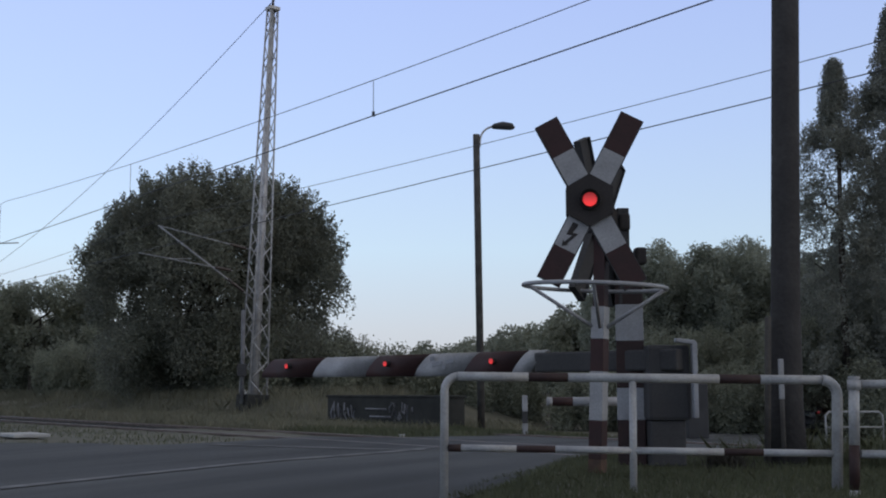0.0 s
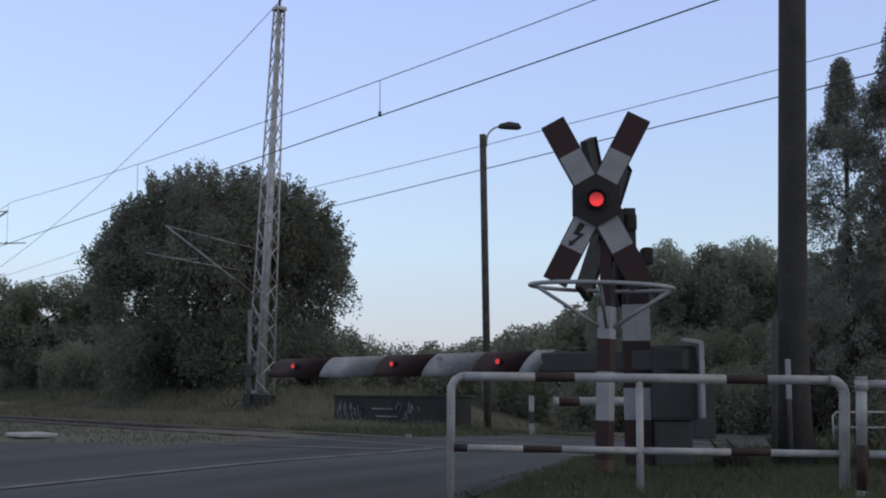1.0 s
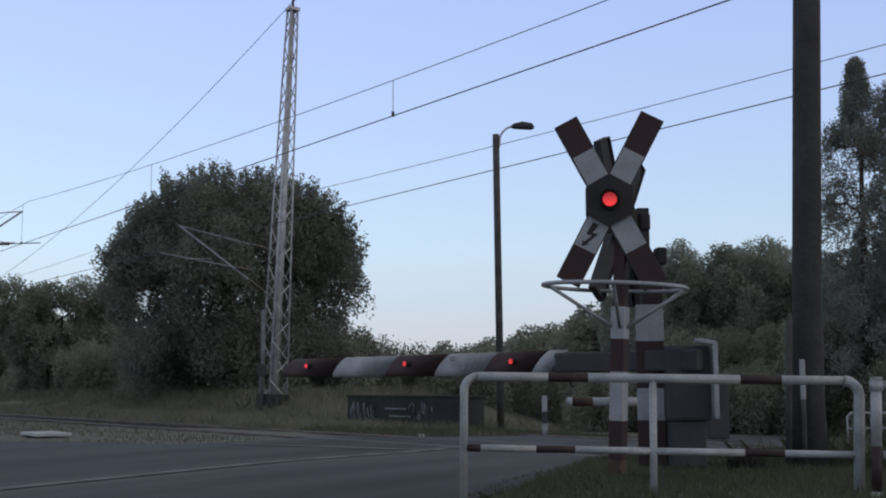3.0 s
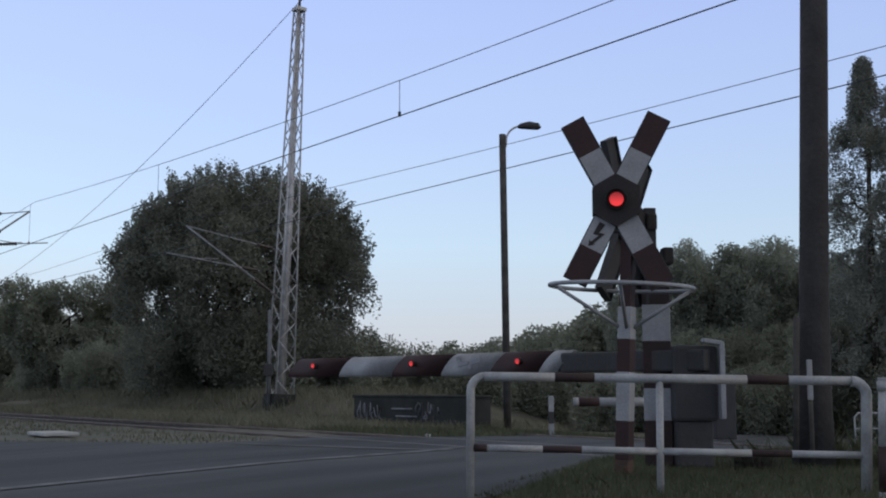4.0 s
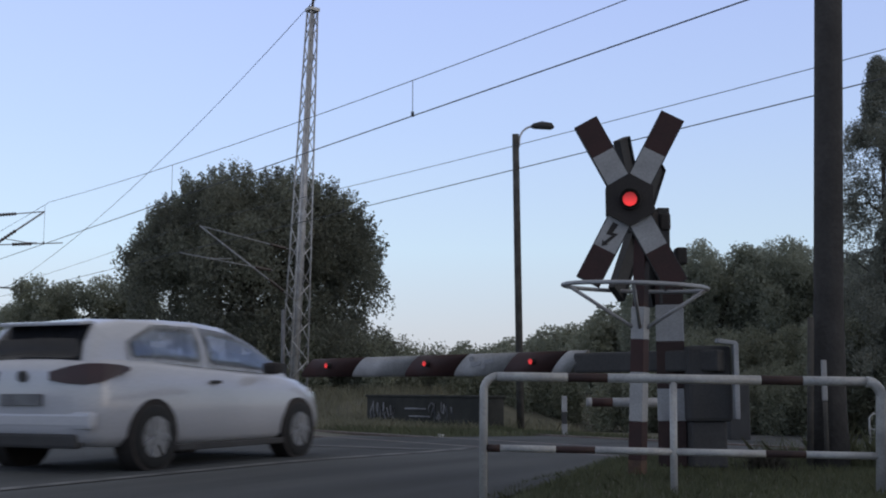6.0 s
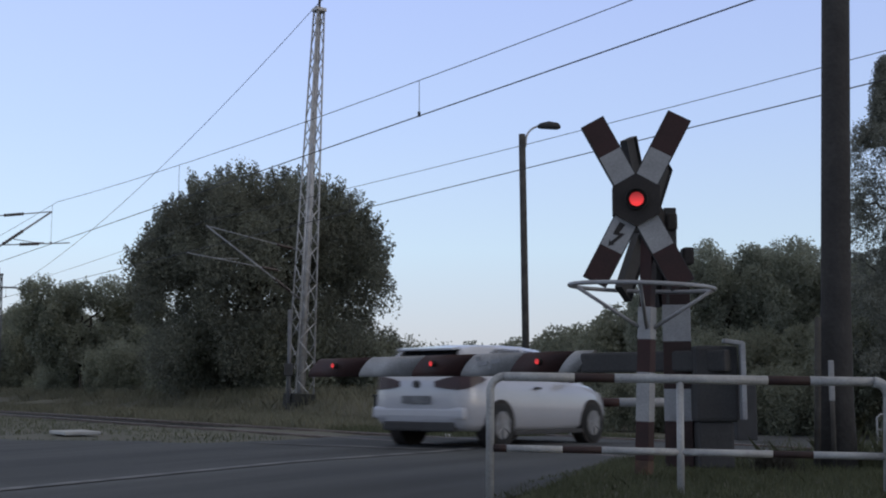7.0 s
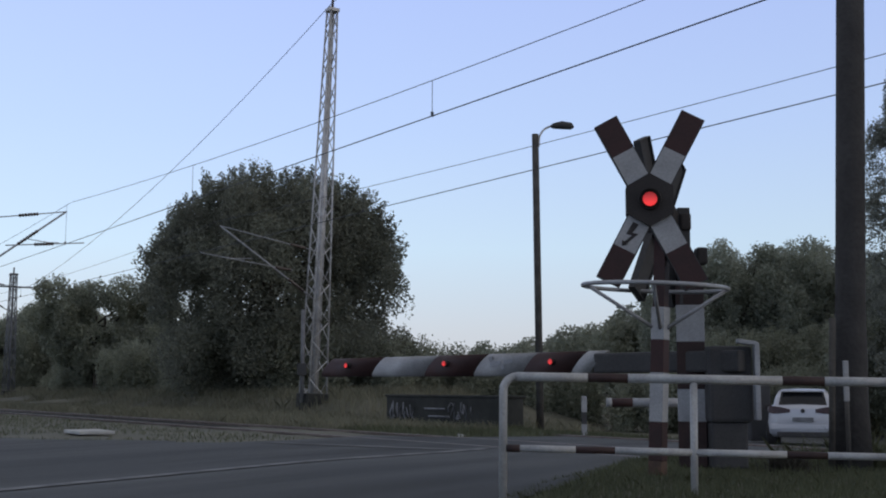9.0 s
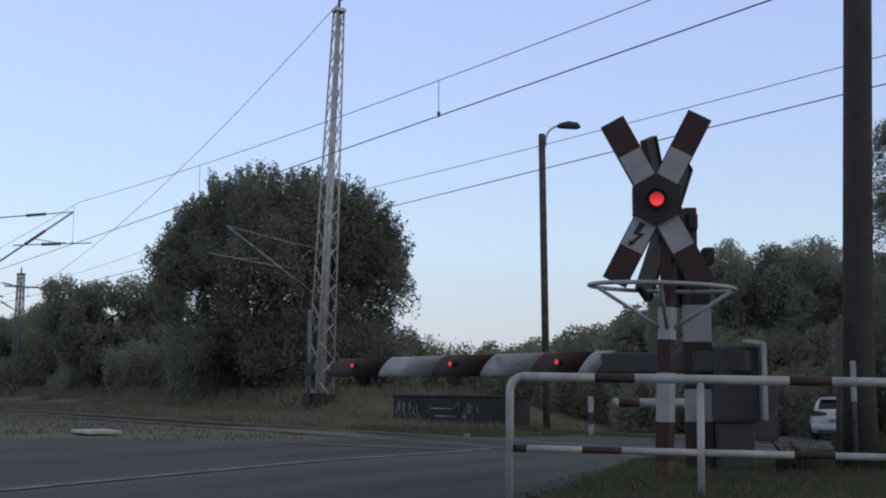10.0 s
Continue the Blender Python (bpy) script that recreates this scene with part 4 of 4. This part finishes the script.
# ---- cars ----
def car(paint, label, lit=False):
    """A small hatchback, nose towards +x, its origin on the road under its middle."""
    cr_ = empty("car", Matrix(), label, "car")
    # stations: x, half width, underside, waistline
    st = [(-2.20, 0.60, 0.42, 0.90), (-2.15, 0.78, 0.30, 1.02), (-1.95, 0.87, 0.24, 1.06), (-1.3, 0.905, 0.22, 1.06), (-0.5, 0.905, 0.20, 1.02), (0.4, 0.905, 0.20, 0.98),
          (1.0, 0.90, 0.20, 0.96), (1.5, 0.88, 0.22, 0.90), (1.85, 0.83, 0.24, 0.80), (2.08, 0.72, 0.28, 0.68), (2.18, 0.50, 0.36, 0.56)]
    bm = bmesh.new()
    rings = []
    for x, w, zb, zt in st:
        h = zt - zb
        half = [(0.0, zb), (w * 0.85, zb), (w * 0.97, zb + h * 0.12), (w, zb + h * 0.45), (w * 0.975, zb + h * 0.72), (w * 0.93, zb + h * 0.92), (w * 0.84, zt), (w * 0.4, zt + 0.03), (0.0, zt + 0.035)]
        rings.append([bm.verts.new((x, y, z)) for y, z in half] + [bm.verts.new((x, -y, z)) for y, z in half[-2:0:-1]])
    n = len(rings[0])
    for r1, r2 in zip(rings, rings[1:]):
        for k in range(n):
            bm.faces.new((r1[k], r1[(k + 1) % n], r2[(k + 1) % n], r2[k]))
    bm.faces.new(rings[0])
    bm.faces.new(rings[-1][::-1])
    bmesh.ops.recalc_face_normals(bm, faces=bm.faces)
    part("body", bm, paint, cr_, "", True)
    # cabin: x, half width at the waist, waist height, rise of the roof
    cs = np.array([(-2.10, 0.72, 1.00, 0.0), (-2.03, 0.73, 1.03, 0.18), (-1.87, 0.735, 1.05, 0.35), (-1.45, 0.75, 1.05, 0.42), (-0.9, 0.77, 1.03, 0.465), (-0.3, 0.77, 1.00, 0.50),
                   (0.22, 0.77, 0.98, 0.485), (0.6, 0.765, 0.965, 0.395), (0.97, 0.755, 0.955, 0.205), (1.32, 0.74, 0.93, 0.0)])
    xs_ = np.unique(np.concatenate((np.linspace(-2.10, 1.32, 30), cs[:, 0], (-1.55, -1.05, -0.42, -0.30, 1.02))))
    def cabin(x):
        return [float(np.interp(x, cs[:, 0], cs[:, k])) for k in (1, 2, 3)]
    bm = bmesh.new()
    rings = []
    for x in xs_:
        w, z0, h = cabin(x)
        wr = w - 0.33 * h
        half = [(w, z0 - 0.03), (w - 0.13 * h, z0 + h * 0.5), (wr, z0 + h * 0.88), (wr * 0.86, z0 + h), (0.0, z0 + h + 0.02)]
        rings.append([bm.verts.new((x, y, z)) for y, z in half] + [bm.verts.new((x, -y, z)) for y, z in half[-2::-1]])
    n = len(rings[0])
    for r1, r2 in zip(rings, rings[1:]):
        xm = (r1[0].co.x + r2[0].co.x) / 2
        low_open = -1.55 < xm < -0.42 or -0.30 < xm < 1.02      # the side windows are real openings
        high_open = low_open and xm > -1.05
        for k in range(n - 1):
            if (k in (0, n - 2) and low_open) or (k in (1, n - 3) and high_open):
                continue
            bm.faces.new((r1[k], r1[k + 1], r2[k + 1], r2[k]))
    bmesh.ops.recalc_face_normals(bm, faces=bm.faces)
    part("cabin", bm, paint, cr_, "", True)
    for x, y, w in ((0.05, 0.36, 0.46), (0.05, -0.36, 0.46), (-1.05, 0.0, 1.2)):
        bm = bmesh.new()
        box(bm, pose(x - 0.12, y, 0.98, 0, -14, 0), 0.14, w, 0.42, 0.04)
        for e in ((0,) if w < 1 else (-0.35, 0.35)):
            box(bm, pose(x - 0.20, y + e, 1.25, 0, -10, 0), 0.09, 0.24, 0.15, 0.03)
        part("seat", bm, M_DARK, cr_, "dark seat inside the cabin")
    def skin(fn, nu, nv, name, lift, glass=M_GLASS):
        """A glass pane that lies on the cabin: fn(u, v) gives its points; lift moves it outwards."""
        b2 = bmesh.new()
        gv = [[b2.verts.new(Vector(fn(i / nu, j / nv)) + Vector(lift)) for j in range(nv + 1)] for i in range(nu + 1)]
        for i in range(nu):
            for j in range(nv):
                b2.faces.new((gv[i][j], gv[i + 1][j], gv[i + 1][j + 1], gv[i][j + 1]))
        bmesh.ops.solidify(b2, geom=b2.faces[:], thickness=0.006)
        bmesh.ops.recalc_face_normals(b2, faces=b2.faces)
        part(name, b2, glass, cr_, "", True)
    for s in (1, -1):
        def flank(x, q):
            w, z0, h = cabin(x)
            y = w - 0.26 * h * q if q < 0.5 else w - 0.13 * h - 0.20 * h * (q - 0.5) / 0.38
            return (x, s * y, z0 + h * q)
        def front_pane(u, v):
            x = -0.33 + u * 1.39
            return flank(x, 0.01 + v * 0.87)
        def back_pane(u, v):
            x = -1.60 + u * 1.20
            hi = 0.50 + 0.38 * min(1.0, max(0.0, (x + 1.58) / 0.45))
            return flank(x, 0.01 + v * (hi - 0.01))
        skin(front_pane, 12, 4, "side_window", (0, s * 0.008, 0.002), M_PANE)
        skin(back_pane, 10, 4, "side_window", (0, s * 0.008, 0.002), M_PANE)
        # mirror, handle, lamps, dark discs for the shaded wheel arches
        part("mirror", B(0.14, 0.2, 0.13, pose(0.62, s * 0.98, 1.02), 0.04), M_BLACK, cr_, "black door mirror")
        part("door_handle", B(0.18, 0.03, 0.035, pose(-0.35, s * 0.90, 0.86), 0.01), M_DARK, cr_)
        bm = bmesh.new()
        line = ((-2.225, 0.34, 0.86, 0.94), (-2.215, 0.55, 0.83, 0.99), (-2.17, 0.74, 0.82, 1.02), (-2.05, 0.845, 0.85, 1.02), (-1.86, 0.885, 0.92, 1.01), (-1.74, 0.895, 0.96, 0.99))
        cols = []
        for x, y, z0, z1 in line:
            cols.append([bm.verts.new(q) for q in ((x, s * y, z0), (x + 0.004, s * (y - 0.012), z1), (x + 0.12, s * (y - 0.12), z1), (x + 0.12, s * (y - 0.12), z0))])
        for c1, c2 in zip(cols, cols[1:]):
            for k in range(4):
                bm.faces.new((c1[k], c1[(k + 1) % 4], c2[(k + 1) % 4], c2[k]))
        bm.faces.new(cols[0])
        bm.faces.new(cols[-1][::-1])
        bmesh.ops.recalc_face_normals(bm, faces=bm.faces)
        part("tail_light", bm, M_TAIL, cr_, "dark red tail light")
        if lit:
            part("tail_lamp", disc(bmesh.new(), pose(-2.24, s * 0.62, 0.90, 0, 90), 0.045, 0.03, 14), M_TAILLIT, cr_, "lit red tail lamp")
        part("headlight", B(0.42, 0.14, 0.14, pose(1.86, s * 0.68, 0.70, 0, 16, -s * 24), 0.05), M_LAMPGLASS, cr_, "clear headlight")
        # the closed body has no arch openings: black discs imitate their shade
        for x in (-1.36, 1.33):
            bm = bmesh.new()
            disc(bm, pose(x, s * 0.80, 0.33, 90), 0.36, 0.216, 28)
            part("arch_shade_disc", bm, M_BLACK, cr_, "dark disc standing for the shaded wheel arch gap")
        part("sill", B(2.0, 0.05, 0.07, pose(0, s * 0.88, 0.20), 0.015), M_DARK, cr_)
    def roof_skin(x0, x1):
        def fn(u, v):
            x = x0 + (x1 - x0) * u
            w, z0, h = cabin(x)
            y = (2 * v - 1) * (w - 0.33 * h) * 0.84
            return (x, y, z0 + h + 0.02 * (1 - abs(2 * v - 1)))
        return fn
    skin(roof_skin(-2.085, -1.83), 8, 10, "rear_window", (-0.012, 0, 0.006))
    skin(roof_skin(1.22, 0.46), 8, 10, "windscreen", (0.006, 0, 0.010))
    part("bumper", B(0.10, 1.66, 0.17, pose(-2.155, 0, 0.49), 0.045), paint, cr_)
    part("diffuser", B(0.12, 1.3, 0.14, pose(-2.13, 0, 0.30), 0.03), M_DARK, cr_)
    part("number_plate", B(0.02, 0.52, 0.11, pose(-2.222, 0, 0.68), 0.004), M_OLDSTEEL if not lit else M_DARK, cr_)
    part("spoiler", B(0.22, 1.02, 0.035, pose(-1.93, 0, 1.415, 0, -6, 0), 0.012), paint, cr_)
    part("badge", disc(bmesh.new(), pose(-2.215, 0, 0.90, 0, 90), 0.055, 0.03, 16), M_DARK, cr_)
    wheels = []
    for x in (-1.36, 1.33):
        for s in (1, -1):
            wh = new("wheel")
            wh.empty_display_size = 0.1
            wh.parent = cr_
            bm = bmesh.new()
            prof = [(0.20, 0.09), (0.29, 0.10), (0.315, 0.07), (0.32, 0.0), (0.315, -0.07), (0.29, -0.10), (0.20, -0.09)]
            rows = [[bm.verts.new((r * math.cos(k * math.tau / 28), y, r * math.sin(k * math.tau / 28))) for r, y in prof] for k in range(28)]
            for k in range(28):
                a, b = rows[k], rows[(k + 1) % 28]
                for j in range(len(prof) - 1):
                    bm.faces.new((a[j], a[j + 1], b[j + 1], b[j]))
            bmesh.ops.recalc_face_normals(bm, faces=bm.faces)
            part("tyre", bm, M_TYRE, wh, "", True)
            bm = disc(bmesh.new(), pose(0, s * 0.075, 0, 90), 0.205, 0.03, 28)
            for k in range(7):
                box(bm, pose(0, s * 0.09, 0) @ pose(0, 0, 0, 0, k * 360 / 7, 0) @ pose(0.115, 0, 0), 0.17, 0.035, 0.055, 0.008)
            disc(bm, pose(0, s * 0.09, 0, 90), 0.05, 0.05, 14)
            part("rim", bm, M_RIM, wh)
            wh.matrix_basis = pose(x, s * 0.835, 0.32)
            wheels.append((wh, pose(x, s * 0.835, 0.32)))
    return cr_, wheels


car_w, wheels_w = car(M_CAR, "white small hatchback car with dark windows")
car_d, wheels_d = car(M_CARDARK, "dark far car with lit red tail lights", True)


# ---- movement ----
def path_rows(keys, wheels, thing):
    """Drive a car through (t, x, y, heading) by a smooth curve, wheels rolling."""
    ts = np.array([k[0] for k in keys])
    ps = np.array([k[1:4] for k in keys], float)
    sl = np.gradient(ps, ts, axis=0)
    def at(t):
        i = int(np.clip(np.searchsorted(ts, t) - 1, 0, len(ts) - 2))
        h = ts[i + 1] - ts[i]
        u = (t - ts[i]) / h
        return ((2 * u**3 - 3 * u**2 + 1) * ps[i] + (u**3 - 2 * u**2 + u) * sl[i] * h
                + (-2 * u**3 + 3 * u**2) * ps[i + 1] + (u**3 - u**2) * sl[i + 1] * h)
    rows, roll, wr, last = [], 0.0, {id(w): [] for w, _ in wheels}, None
    for k in range(301):
        t = k / 30
        x, y, hd = at(t)
        d_ = np.array((math.cos(radians(hd)), math.sin(radians(hd))))
        pnt = np.array((x, y))
        zf, zr = float(land(*(pnt + d_ * 1.33))), float(land(*(pnt - d_ * 1.36)))
        pitch = -math.degrees(math.atan2(zf - zr, 2.69))
        if k % 3 == 0:
            rows.append((t, pose(x, y, (zf + zr) / 2 + 0.012, 0, pitch, hd)))
        if last is not None:
            roll += min(math.degrees(math.hypot(*(pnt - last)) / 0.32), 80.0)
        last = pnt
        for w, base in wheels:
            wr[id(w)].append((t, base @ pose(0, 0, 0, 0, roll, 0)))
    walk(thing, rows)
    for w, base in wheels:
        walk(w, wr[id(w)])


def blink_rows(base, lag=0.0):
    """The lamp turns its lit face away and back about once a second."""
    rows, ang = [(0.0, base)], 0.0
    ev = []
    for k in range(11):
        ev += [(0.58 + lag + 0.953 * k, 1), (0.872 + 0.953 * k, 1)]
    for t, _ in sorted(ev):
        if t > 9.8:
            break
        f0 = round(t * 30) / 30
        for j in range(4):
            rows.append((f0 + (j - 1) / 30, base @ pose(0, 0, 0, 0, 0, ang + 60 * j)))
        ang += 180
    rows.append((10.0, base @ pose(0, 0, 0, 0, 0, ang)))
    return rows


def motions():
    path_rows([(0.0, -19.6, -16.6, 62), (3.0, -11.4, -2.8, 62), (5.2, -5.08, 9.0, 68), (5.7, -4.12, 11.45, 70), (6.3, -2.05, 14.6, 61), (6.8, -0.2, 17.25, 54.5), (7.3, 2.2, 20.7, 56),
               (7.6, 3.66, 23.2, 60), (8.6, 7.80, 28.8, 74), (9.0, 9.2, 32.2, 73), (9.6, 11.34, 37.6, 72), (10.0, 12.9, 41.8, 71)], wheels_w, car_w)
    path_rows([(0.0, 16.6, 48, 64), (1.0, 18.3, 52, 64), (2.5, 21.3, 59, 65), (10.0, 38, 96, 65)], wheels_d, car_d)
    walk(lamp_x, blink_rows(pose(0, -0.075, 0)))
    for lb, s in lamps_b:
        walk(lb, blink_rows(pose(s, 0.105, 0.86, 0, 0, 180)))


motions()
